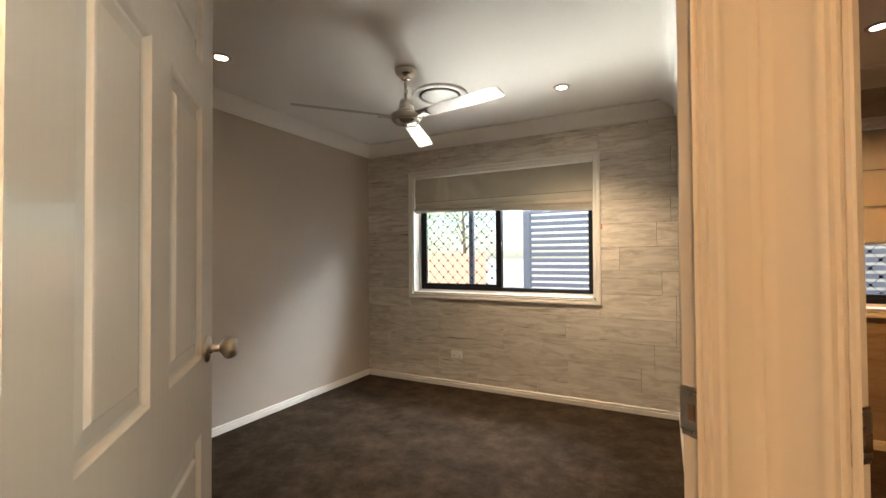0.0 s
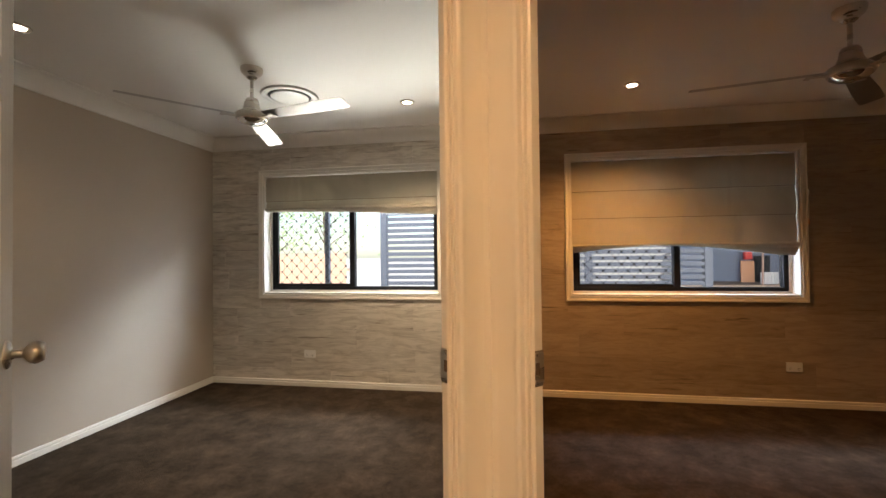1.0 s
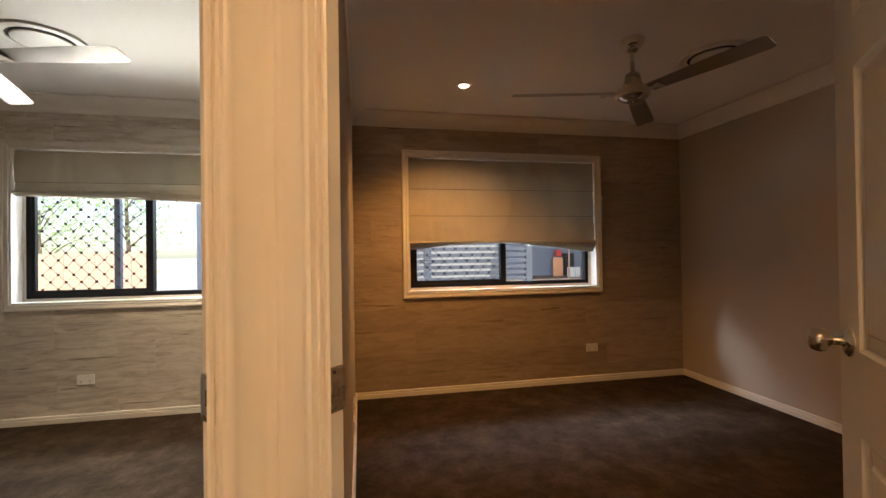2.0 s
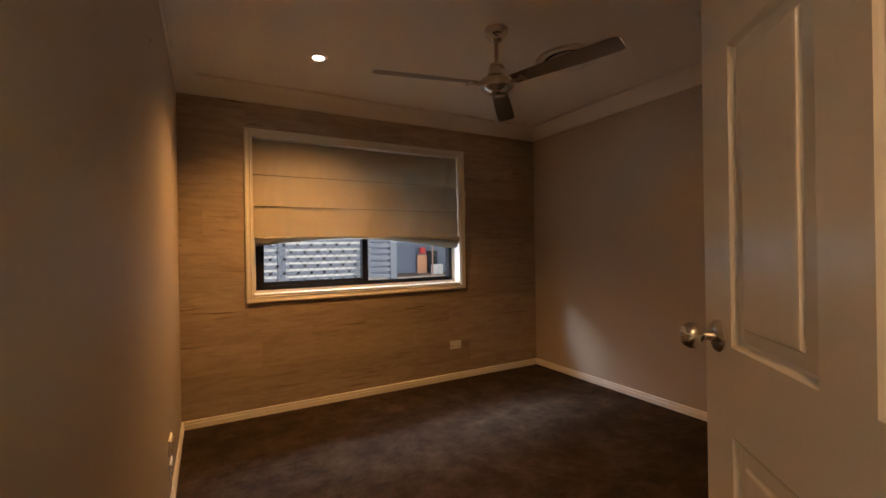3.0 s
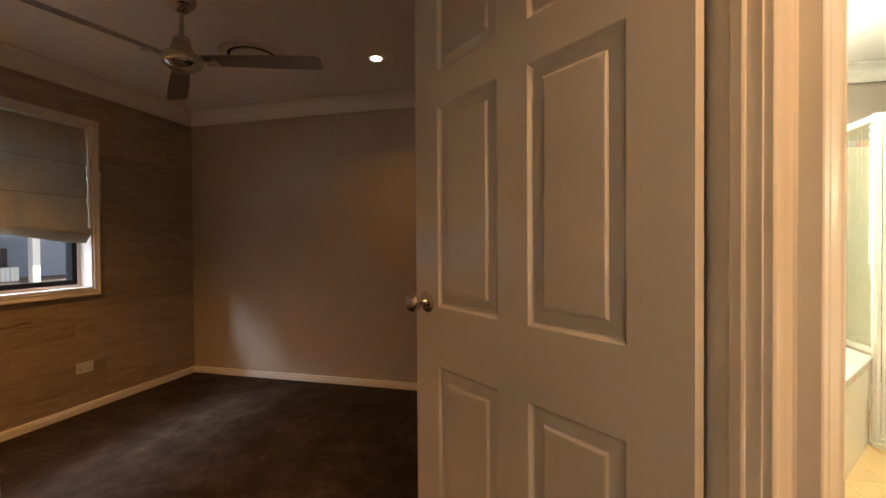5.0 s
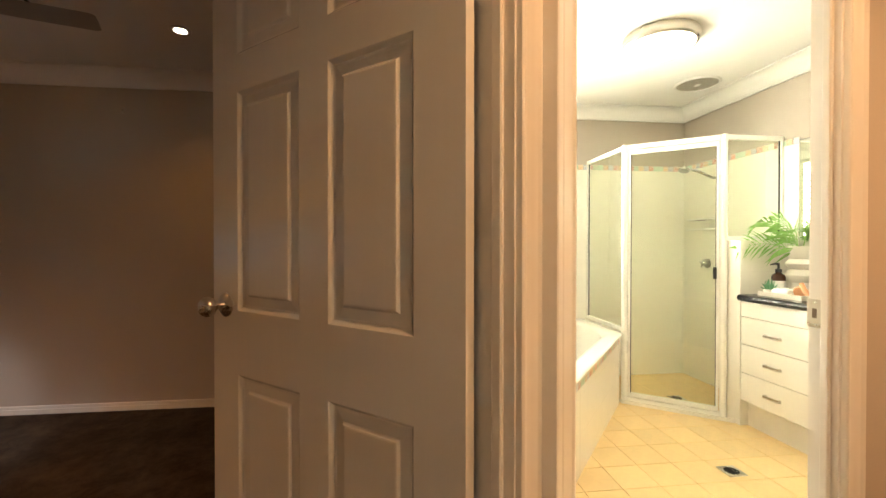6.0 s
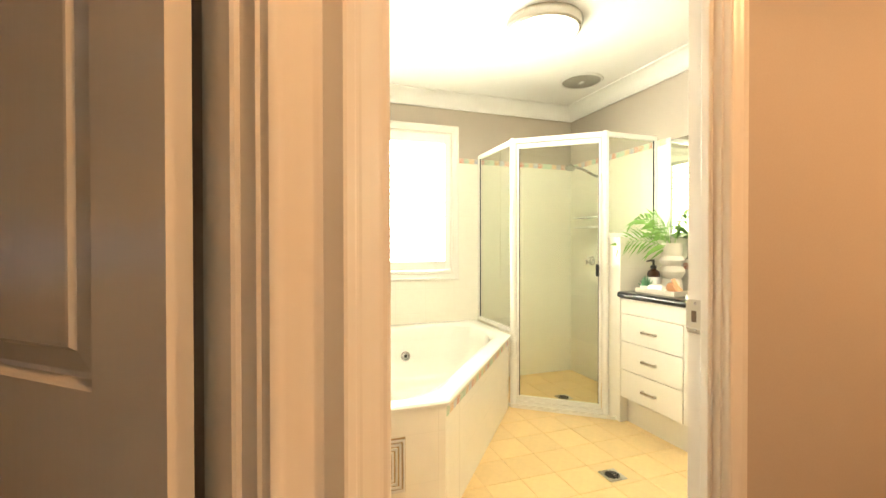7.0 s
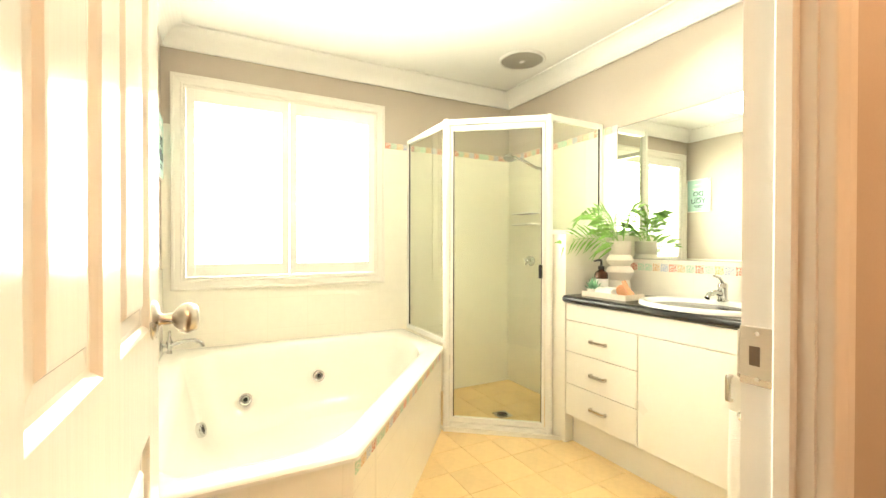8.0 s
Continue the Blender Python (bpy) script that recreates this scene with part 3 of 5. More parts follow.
def doorway(name, label, base, mir, width, hinge, angle, leaf_w, leaf_side, D, hall_hinge_board=True, T=0.035, D_hinge=0.0, latch_board=1.0):
    """base: pose at the latch jamb on the hall's face, x to the hinges, y (times mir) into the room."""
    t = thing(name, label, "door", base, kind="structure")
    H = 2.04
    DH = D_hinge or D

    def bx(nm, x0, x1, y0, y1, z0, z1, mt="gloss", bev=0.0, lab=""):
        return part(nm, boxed(x0, x1, y0 * mir, y1 * mir, z0, z1, bevel=bev), mt, t, lab)
    bx("jamb", -0.019, 0, 0.0, D, -0.010, H + 0.02)
    bx("jamb", width, width + 0.019, 0.0, DH, -0.010, H + 0.02)
    bx("head_jamb", 0, width, 0.0, D, H, H + 0.02)
    bx("door_stop", 0, 0.012, max(0.012, D - 0.060), D - 0.038, -0.010, H, bev=0.003)
    bx("door_stop", width - 0.012, width, max(0.012, DH - 0.060), DH - 0.038, -0.010, H, bev=0.003)
    bx("door_stop", 0.012, width - 0.012, max(0.012, D - 0.060), D - 0.038, H - 0.012, H)
    for y, o in ((0, -1), (D, 1)):
        for x, s in ((-0.006, -1), (width + 0.006, 1)):
            if (s > 0 and o < 0 and not hall_hinge_board) or (s < 0 and o > 0):
                continue
            k = latch_board if s < 0 and o < 0 else 1.0
            e = DH if s > 0 and o > 0 else y
            rings = [[(x + s * a * k, (e + o * q) * mir, z) for a, q in ARCH] for z in (-0.010, H + 0.09)]
            part("architrave", loft(bmesh.new(), rings), "gloss", t, smooth=True)
        rings = [[(x, (y + o * q) * mir, H + 0.006 + a) for a, q in ARCH] for x in (0, width)]
        part("architrave", loft(bmesh.new(), rings), "gloss", t, smooth=True)
    # strike plate with its lip and hole
    sp = part("strike_plate", boxed(-0.0005, 0.0018, (D - 0.036) * mir, (D + 0.001) * mir, 0.966, 1.038, bevel=0.0007), "nickel", t, "worn nickel strike plate")
    part("strike_lip", boxed(-0.010, 0.0018, (D + 0.001) * mir, (D + 0.0035) * mir, 0.972, 1.032), "nickel", sp)
    part("strike_hole", boxed(-0.002, 0.0022, (D - 0.022) * mir, (D - 0.010) * mir, 0.990, 1.014), "bark", sp)
    for z in (0.974, 1.030):
        part("screw", lathe(bmesh.new(), [(0.003, 0), (0.003, 0.0026), (0.001, 0.003)], 10, Matrix.Translation((0, (D - 0.019) * mir, z)) @ Euler((0, radians(90), 0)).to_matrix().to_4x4()), "chrome", sp)
    leaf_pose = base.inverted() @ pose(hinge[0], hinge[1], 0.008, 0, 0, angle)
    bm = door_leaf(leaf_w, T)
    if leaf_side < 0:
        bmesh.ops.translate(bm, verts=bm.verts, vec=(0, -T, 0))
    leaf = part("leaf", bm, "door", t, "white six-panel moulded door leaf standing open")
    leaf.matrix_basis = leaf_pose
    off = 0.0 if leaf_side > 0 else -T
    for y, s in ((0, -1), (T, 1)):
        m = Matrix.Translation((leaf_w - 0.065, y + off, 0.997)) @ Euler((radians(90 if s < 0 else -90), 0, 0)).to_matrix().to_4x4()
        part("knob", lathe(bmesh.new(), [(0.034, 0.0), (0.034, 0.003), (0.030, 0.007), (0.013, 0.010), (0.010, 0.014), (0.010, 0.030), (0.015, 0.034), (0.024, 0.041), (0.0275, 0.050), (0.0270, 0.058), (0.0225, 0.067), (0.020, 0.069), (0.012, 0.0705), (0.003, 0.071)], 32, m), "nickel", leaf, "brushed nickel round door knob", True)
    part("latch", boxed(leaf_w - 0.001, leaf_w + 0.0015, off + 0.006, off + T - 0.006, 0.965, 1.025), "nickel", leaf)
    for z in (0.25, 1.80):
        part("hinge", lathe(bmesh.new(), [(0.006, z - 0.045), (0.006, z + 0.045)], 10, Matrix.Translation((-0.004, off + (0.0 if leaf_side < 0 else T), 0))), "nickel", leaf, "", True)
    return t


doorway("door_1", "white six-panel bedroom door standing open in its frame", pose(0.4871, 1.2868, 0, 0, 0, 225), -1, 0.810, (-0.050, 0.730), 135.2, 0.82, 1, 0.044)
doorway("door_2", "white six-panel bedroom door half open in an angled doorway", pose(0.6310, 1.2868, 0, 0, 0, -45), 1, 0.848, (1.250, 0.772), 49.75, 0.85, -1, 0.044, True, 0.030, 0.080)
doorway("door_3", "white six-panel bathroom door open against the wall", pose(HW - 0.008, -0.157, 0, 0, 0, 90), -1, 0.714, (1.445, 0.545), -1.4, 0.68, 1, 0.075, False, latch_board=0.6)
# the angled board that closes the corner beside the bathroom door
d = Vector((0.7071, -0.7071, 0))
n = Vector((-0.7071, -0.7071, 0))
o = Vector((1.3300, 0.5265, 0))
rings = [[o + d * (-a * 1.2) + n * (q - 0.012) + Vector((0, 0, z)) for a, q in ARCH[:-1]] + [o + d * (-0.102) + n * -0.045 + Vector((0, 0, z)), o + n * -0.045 + Vector((0, 0, z))] for z in (-0.010, 2.13)]
structure("trim", loft(bmesh.new(), rings), "gloss", "white moulded corner board beside the bathroom door", "trim")

# ---- windows ----
def picture_frame(bm, x0, x1, z0, z1, profile, y, s):
    """A mitred frame of a moulding round an opening in a wall along x."""
    rings = []
    for cx, cz, sx, sz in ((x0, z0, -1, -1), (x1, z0, 1, -1), (x1, z1, 1, 1), (x0, z1, -1, 1), (x0, z0, -1, -1)):
        rings.append([(cx + sx * a, y + s * q, cz + sz * a) for a, q in profile])
    return loft(bm, rings, True, False)


WTRIM = [(0, -0.02), (0, 0.010), (0.005, 0.014), (0.012, 0.014), (0.016, 0.010), (0.044, 0.014), (0.048, 0.018), (0.062, 0.018), (0.065, 0.014), (0.065, -0.005)]


NTRIM = [(0, -0.02), (0, 0.010), (0.004, 0.014), (0.009, 0.014), (0.012, 0.010), (0.028, 0.014), (0.031, 0.018), (0.042, 0.018), (0.045, 0.014), (0.045, -0.005)]


def bedroom_window(name, label, hole):
    x0, x1, z0, z1 = hole
    t = thing(name, label, "window", pose(0, 0, 0), kind="structure")
    part("window_trim", picture_frame(bmesh.new(), x0, x1, z0, z1, NTRIM, NY, -1), "gloss", t)
    bm = bmesh.new()
    for a, b, c, e in ((x0, x0 + 0.012, z0 + 0.017, z1), (x1 - 0.012, x1, z0 + 0.017, z1), (x0 + 0.012, x1 - 0.012, z1 - 0.012, z1)):
        box(bm, a, b, NY - 0.004, NY + 0.104, c, e)
    for a, b, c, e in ((x0, x0 + 0.033, z0, z1), (x1 - 0.033, x1, z0, z1), (x0 + 0.033, x1 - 0.033, z1 - 0.033, z1), (x0 + 0.033, x1 - 0.033, z0, z0 + 0.035)):
        box(bm, a, b, NY + 0.105, NY + 0.19, c, e)
    part("reveal", bm, "gloss", t)
    part("window_sill", boxed(x0 + 0.012, x1 - 0.012, NY - 0.008, NY + 0.104, z0, z0 + 0.016, bevel=0.003), "gloss", t)
    X0, X1, Z0, Z1 = x0 + 0.033, x1 - 0.033, z0 + 0.035, z1 - 0.033
    mid = (X0 + X1) / 2
    for a, b, c, e in ((X0, X0 + 0.035, Z0, Z1), (X1 - 0.035, X1, Z0, Z1), (X0 + 0.035, X1 - 0.035, Z0, Z0 + 0.034), (X0 + 0.035, X1 - 0.035, Z1 - 0.034, Z1)):
        part("window_frame", boxed(a, b, NY + 0.105, NY + 0.175, c, e, bevel=0.003), "black", t, "black aluminium")
    part("mullion", boxed(mid - 0.026, mid + 0.026, NY + 0.098, NY + 0.16, Z0 + 0.034, Z1 - 0.034, bevel=0.003), "black", t, "black aluminium")
    part("sash_rail", boxed(X0 + 0.035, mid - 0.026, NY + 0.11, NY + 0.14, Z0 + 0.034, Z0 + 0.060), "black", t)
    part("sash_stile", boxed(X0 + 0.035, X0 + 0.058, NY + 0.11, NY + 0.14, Z0 + 0.060, Z1 - 0.034), "black", t)
    for a, b in ((X0 + 0.05, mid - 0.02), (mid + 0.02, X1 - 0.03)):
        p = part("pane", boxed(a, b, NY + 0.128, NY + 0.132, Z0 + 0.03, Z1 - 0.03), "glass", t, "clear glass")
        p.visible_shadow = False
    # diamond security grille outside the sliding half
    bm = bmesh.new()
    a0, a1, b0, b1 = X0 + 0.058, mid - 0.026, Z0 + 0.060, Z1 - 0.034
    pitch, slope = 0.105, 1.08
    for s in (1, -1):
        k = -20
        while k < 40:
            # the bar z = b0 + s * slope * (x - a0) + k * pitch * slope
            pts = []
            for x in (a0, a1):
                pts.append((x, b0 + s * slope * (x - a0) + k * pitch * slope))
            (xa, za), (xb, zb) = pts
            lo, hi = 0.0, 1.0
            for bound, sign in ((b0, 1), (b1, -1)):
                fa, fb = sign * (za - bound), sign * (zb - bound)
                if fa < 0 and fb < 0:
                    lo, hi = 1, 0
                elif fa < 0:
                    lo = max(lo, fa / (fa - fb))
                elif fb < 0:
                    hi = min(hi, fa / (fa - fb))
            if hi - lo > 0.01:
                pa = Vector((xa + (xb - xa) * lo, NY + 0.185, za + (zb - za) * lo))
                pb = Vector((xa + (xb - xa) * hi, NY + 0.185, za + (zb - za) * hi))
                tube(bm, [pa, pb], 0.0018, 4)
            k += 1
    i = 0
    z = b0
    while z < b1:
        x = a0 + (0 if i % 2 == 0 else pitch / 2)
        while x < a1:
            box(bm, x - 0.009, x + 0.009, NY + 0.18, NY + 0.19, z - 0.010, z + 0.010, bevel=0.003)
            x += pitch
        z += pitch * slope / 2
        i += 1
    part("security_grille", bm, "black", t, "black diamond security grille")
    return t


bedroom_window("window_1", "black framed sliding window in white trim", WIN_A)
bedroom_window("window_2", "black framed sliding window in white trim with diamond grille", WIN_B)


def cloth(bm, x0, x1, z0, z1, y, belly, seed, bottom=None, nx=64, nz=10, ripple=0.005, tilt=0.0):
    """A strip of hanging fabric with folds; bottom(u) lifts its lower edge."""
    rows = []
    for j in range(nz + 1):
        v = j / nz
        row = []
        for i in range(nx + 1):
            u = i / nx
            zb = z0 + (bottom(u) if bottom else 0)
            zt = z1
            z = zt + (zb - zt) * v
            w = noise.noise((u * 6 + seed, v * 1.5 + u * 2.0, seed * 1.7)) * ripple + noise.noise((u * 16 + v * 3, v * 2, seed)) * ripple * 0.4
            row.append(Vector((x0 + (x1 - x0) * u, y - tilt * v - belly * math.sin(math.pi * v) ** 0.8 * (0.4 + 0.6 * v) + w * (0.35 + v), z)))
        rows.append(row)
    front = [[bm.verts.new(p) for p in r] for r in rows]
    back = [[bm.verts.new(p + Vector((0, 0.003, 0))) for p in r] for r in rows]
    for j in range(nz):
        for i in range(nx):
            bm.faces.new((front[j][i], front[j + 1][i], front[j + 1][i + 1], front[j][i + 1]))
            bm.faces.new((back[j][i], back[j][i + 1], back[j + 1][i + 1], back[j + 1][i]))
    for i in range(nx):
        bm.faces.new((front[0][i], front[0][i + 1], back[0][i + 1], back[0][i]))
        bm.faces.new((front[nz][i + 1], front[nz][i], back[nz][i], back[nz][i + 1]))
    for j in range(nz):
        bm.faces.new((front[j + 1][0], front[j][0], back[j][0], back[j + 1][0]))
        bm.faces.new((front[j][nx], front[j + 1][nx], back[j + 1][nx], back[j][nx]))
    return bm


def roman_blind(label, hole, folds, stack, bottom):
    """folds: heights between the flat panels; stack: lower edges of the gathered folds."""
    x0, x1, z1 = hole[0] + 0.016, hole[1] - 0.016, hole[3] - 0.022
    y = NY + 0.035
    t = thing("roman_blind", label, "blind", group="bedroom blinds")
    part("headrail", boxed(x0 + 0.01, x1 - 0.01, y + 0.008, y + 0.038, z1 - 0.03, z1 - 0.002), "plate", t)
    # one length of fabric, stepped back under each fold
    prof = []
    zs = [z1] + folds
    for a, b in zip(zs, zs[1:]):
        for k in range(9):
            v = k / 8
            prof.append((y - 0.013 * v - 0.006 * math.sin(math.pi * v), a + (b - a) * v, v))
    bm = bmesh.new()
    nx = 72
    rows = []
    for q, z, v in prof:
        row = []
        for i in range(nx + 1):
            u = i / nx
            w = noise.noise((u * 9 + z * 5, z * 4 - u * 3, 3.7)) * 0.011 + noise.noise((u * 22 - z * 9, z * 6, 8.1)) * 0.004
            row.append(Vector((x0 + (x1 - x0) * u, q + w * (0.2 + 0.8 * math.sin(math.pi * v)), z + noise.noise((u * 4, z, 1.3)) * 0.002)))
        rows.append(row)
    back = [[p + Vector((0, 0.005, 0)) for p in r] for r in rows[::-1]]
    loft(bm, [list(c) for c in zip(*(rows + back))], True, True)
    part("fabric", bm, "blind", t, "cream woven fabric with stitched folds", True)
    # thin dark tubes stand in for the shade line below each fold
    for z in folds[:-1] if len(folds) > 2 else folds[:1]:
        part("seam", tube(bmesh.new(), [(x0 + (x1 - x0) * k / 12, y - 0.0145 + 0.001 * math.sin(k * 1.7), z + 0.001 * math.sin(k * 2.3)) for k in range(13)], 0.0017, 6), "seam", t, "dark line laid along the fold in place of its shade", True)
    for i, (top, low) in enumerate(stack):
        part("gathered_fold", cloth(bmesh.new(), x0 + 0.004 * i, x1 - 0.003 * i, low, top, y + 0.004 - 0.011 * (len(stack) - i), 0.016, 9.3 + i * 2.1, lambda u, k=i: bottom(u) * (0.4 + 0.6 * k / max(1, len(stack) - 1)), nz=5), "blind", t, smooth=True)
    cx = hole[1] + 0.050
    part("cord_cleat", boxed(cx - 0.006, cx + 0.006, NY - 0.016, NY, 1.690, 1.725, bevel=0.002), "plate", t, "small white cord cleat")
    part("cord", tube(bmesh.new(), [(cx, NY - 0.014, 1.70), (cx + 0.003, NY - 0.012, 1.60), (cx + 0.001, NY - 0.010, 1.485)], 0.0018, 5), "plate", t)
    part("cord_toggle", lathe(bmesh.new(), [(0.002, 1.492), (0.006, 1.484), (0.009, 1.462), (0.007, 1.448), (0.002, 1.446)], 12, Matrix.Translation((cx + 0.001, NY - 0.011, 0))), "brush", t, "brown wooden toggle", True)
    return t


roman_blind("cream roman blind drawn halfway up the window", WIN_A, [1.775, 1.700], [(1.712, 1.680), (1.704, 1.662), (1.696, 1.650)], lambda u: 0.022 - 0.064 * u + 0.012 * math.sin(math.pi * u))
roman_blind("cream roman blind drawn low with a bowed lower edge", WIN_B, [1.768, 1.534, 1.310], [(1.312, 1.284), (1.305, 1.270), (1.300, 1.256), (1.296, 1.240)], lambda u: 0.058 * math.sin(math.pi * min(1, u * 1.08)) - 0.036 * u * u)

# ---- bathroom window with shutters ----
y0, y1, z0, z1 = WIN_C
t = thing("window_3", "white window with hinged plantation shutters in bright daylight", "window", pose(0, 0, 0), kind="structure")
bm = picture_frame(bmesh.new(), y0, y1, z0, z1, WTRIM, 0, 1)
rot = Matrix.Translation((BX, 0, 0)) @ Matrix(((0, -1, 0, 0), (1, 0, 0, 0), (0, 0, 1, 0), (0, 0, 0, 1)))
bm.transform(rot)
part("window_trim", bm, "gloss", t)
bm = bmesh.new()
for a, b, c, e in ((y0, y0 + 0.012, z0, z1), (y1 - 0.012, y1, z0, z1), (y0 + 0.012, y1 - 0.012, z1 - 0.012, z1), (y0 + 0.012, y1 - 0.012, z0, z0 + 0.012)):
    box(bm, BX - 0.003, BX + 0.19, a, b, c, e)
part("reveal", bm, "gloss", t)
for a, b in ((y0 + 0.014, 0.014), (0.018, y1 - 0.014)):
    sh = part("shutter", boxed(BX - 0.008, BX + 0.020, a, a + 0.045, z0 + 0.014, z1 - 0.014, bevel=0.002), "frame_white", t, "white louvred shutter")
    part("stile", boxed(BX - 0.008, BX + 0.020, b - 0.045, b, z0 + 0.014, z1 - 0.014, bevel=0.002), "frame_white", sh)
    part("rail", boxed(BX - 0.008, BX + 0.020, a + 0.045, b - 0.045, z0 + 0.014, z0 + 0.090, bevel=0.002), "frame_white", sh)
    part("rail", boxed(BX - 0.008, BX + 0.020, a + 0.045, b - 0.045, z1 - 0.090, z1 - 0.014, bevel=0.002), "frame_white", sh)
    lz = z0 + 0.125
    louvre = None
    while lz < z1 - 0.10:
        if louvre is None:
            bm = bmesh.new()
            loft(bm, [[(0.031 * math.cos(q), yy, 0.005 * math.sin(q)) for q in [i * math.pi / 5 for i in range(10)]] for yy in (a + 0.046, b - 0.046)])
            louvre = finish(bm, True)
        part("louvre", louvre, "frame_white", sh, m=Matrix.Translation((BX + 0.008, 0, lz)) @ Euler((0, radians(8), 0)).to_matrix().to_4x4())
        lz += 0.056
    part("hinge", boxed(BX - 0.010, BX - 0.004, (a if a < 0 else b) - 0.004, (a if a < 0 else b) + 0.006, z1 - 0.30, z1 - 0.24), "frame_white", sh)
p = part("pane", boxed(BX + 0.12, BX + 0.125, y0 + 0.012, y1 - 0.012, z0 + 0.012, z1 - 0.012), "glass", t, "clear glass")
p.visible_shadow = False


# ---- fixtures of the ceilings ----
def settle(t, b):
    """Sets a thing that was built in the room's own coordinates on its base."""
    t.matrix_basis = Matrix.Translation(b)
    for c in t.children:
        c.matrix_basis = Matrix.Translation(-Vector(b)) @ c.matrix_basis
    return t


def ceiling_fan(label, turn):
    t = thing("ceiling_fan", label, "fan", group="bedroom fans")
    part("canopy", lathe(bmesh.new(), [(0.066, 0.0), (0.066, -0.016), (0.060, -0.030), (0.045, -0.044), (0.034, -0.048), (0.034, -0.058), (0.020, -0.066), (0.012, -0.068)]), "nickel", t, "polished nickel ceiling cup", True)
    part("rod", lathe(bmesh.new(), [(0.011, -0.06), (0.011, -0.20)], 16), "nickel", t, "", True)
    part("motor_housing", lathe(bmesh.new(), [(0.012, -0.185), (0.034, -0.190), (0.040, -0.200), (0.046, -0.235), (0.060, -0.268), (0.062, -0.276), (0.088, -0.280), (0.094, -0.286), (0.096, -0.306), (0.090, -0.318), (0.080, -0.322)]), "nickel", t, "brushed nickel motor housing", True)
    part("hub_cap", lathe(bmesh.new(), [(0.084, -0.316), (0.082, -0.326), (0.066, -0.338), (0.040, -0.346), (0.012, -0.350), (0.012, -0.356), (0.003, -0.358)]), "chrome", t, "", True)
    bm = bmesh.new()
    rings = []
    for u in (0, 0.04, 0.1, 0.2, 0.4, 0.6, 0.8, 0.9, 0.955, 0.975, 0.99, 1.0):
        r = 0.105 + 0.575 * u
        w = 0.042 + 0.014 * min(1, u * 1.6)
        if u > 0.95:
            w -= 0.012 * ((u - 0.95) / 0.05) ** 2.5
        pitch = radians(-12)
        ring = []
        for s, h in ((-1, 0), (-0.5, 0.004), (0, 0.0055), (0.5, 0.004), (1, 0), (0.5, -0.001), (0, 0.0), (-0.5, -0.001)):
            y, z = s * w, h
            ring.append((r, y * math.cos(pitch) - z * math.sin(pitch), -0.300 + y * math.sin(pitch) + z * math.cos(pitch)))
        rings.append(ring)
    blade = finish(loft(bm, rings), True)
    bm = bmesh.new()
    box(bm, 0.085, 0.175, -0.016, 0.016, -0.312, -0.306, bevel=0.002)
    box(bm, 0.150, 0.175, -0.034, 0.034, -0.312, -0.306, bevel=0.002)
    bracket = finish(bm)
    for k in range(3):
        m = Euler((0, 0, radians(turn + 120 * k))).to_matrix().to_4x4()
        b = part("blade", blade, "blade", t, "satin metal fan blade", m=m)
        part("blade_bracket", bracket, "nickel", b)
    return t


fan = ceiling_fan("brushed nickel three-blade ceiling fan at rest", 109)
fan.matrix_basis = pose(-0.98, 2.825, C)
copy_thing(fan, pose(2.22, 2.765, C, 0, 0, 48 - 109))


def downlight():
    t = thing("downlight", "small lit round downlight in a nickel ring", "downlight", group="bedroom downlights")
    part("ring", lathe(bmesh.new(), [(0.034, -0.001), (0.034, -0.004), (0.042, -0.007), (0.052, -0.005), (0.055, 0.0), (0.055, 0.004), (0.034, 0.004)], 28, caps=False), "nickel", t, "", True)
    part("lens", lathe(bmesh.new(), [(0.0335, 0.002), (0.0335, -0.002), (0.02, -0.003), (0.002, -0.0035)], 24), "lit", t, "glowing lens", True)
    return t


dl = downlight()
spots = DOWN_A + DOWN_B
dl.matrix_basis = pose(*spots[0], C - 0.003)
for x, y in spots[1:]:
    copy_thing(dl, pose(x, y, C - 0.003))
copy_thing(dl, pose(2.35, -1.45, C - 0.003))


def round_vent(label):
    t = thing("ceiling_vent", label, "vent", group="ceiling vents")
    part("outer_ring", lathe(bmesh.new(), [(0.150, 0.0), (0.150, -0.010), (0.170, -0.018), (0.194, -0.012), (0.200, -0.002), (0.200, 0.0)], 48, caps=False), "vent", t, "", True)
    part("throat", lathe(bmesh.new(), [(0.151, 0.002), (0.150, -0.002), (0.01, -0.002), (0.01, 0.002)], 40), "dark", t, "dark air gap", True)
    part("disc", lathe(bmesh.new(), [(0.01, -0.004), (0.120, -0.005), (0.132, -0.012), (0.130, -0.018), (0.100, -0.022), (0.004, -0.023)], 48), "vent", t, "round white plate", True)
    return t


va = round_vent("round white air conditioning vent in the ceiling")
va.matrix_basis = pose(-0.98, 3.28, C)
copy_thing(va, pose(2.845, 2.848, C))

t = thing("ceiling_light", "lit opal dome light with a nickel rim", "light", pose(2.83, -0.665, C))
part("rim", lathe(bmesh.new(), [(0.17, 0), (0.205, 0), (0.210, -0.02), (0.200, -0.050), (0.186, -0.058), (0.180, -0.05)], 48, caps=False), "nickel", t, "brushed nickel rim", True)
part("shade", lathe(bmesh.new(), [(0.183, -0.045), (0.180, -0.060), (0.160, -0.082), (0.120, -0.100), (0.06, -0.110), (0.003, -0.113)], 48), "dome", t, "glowing opal glass", True)

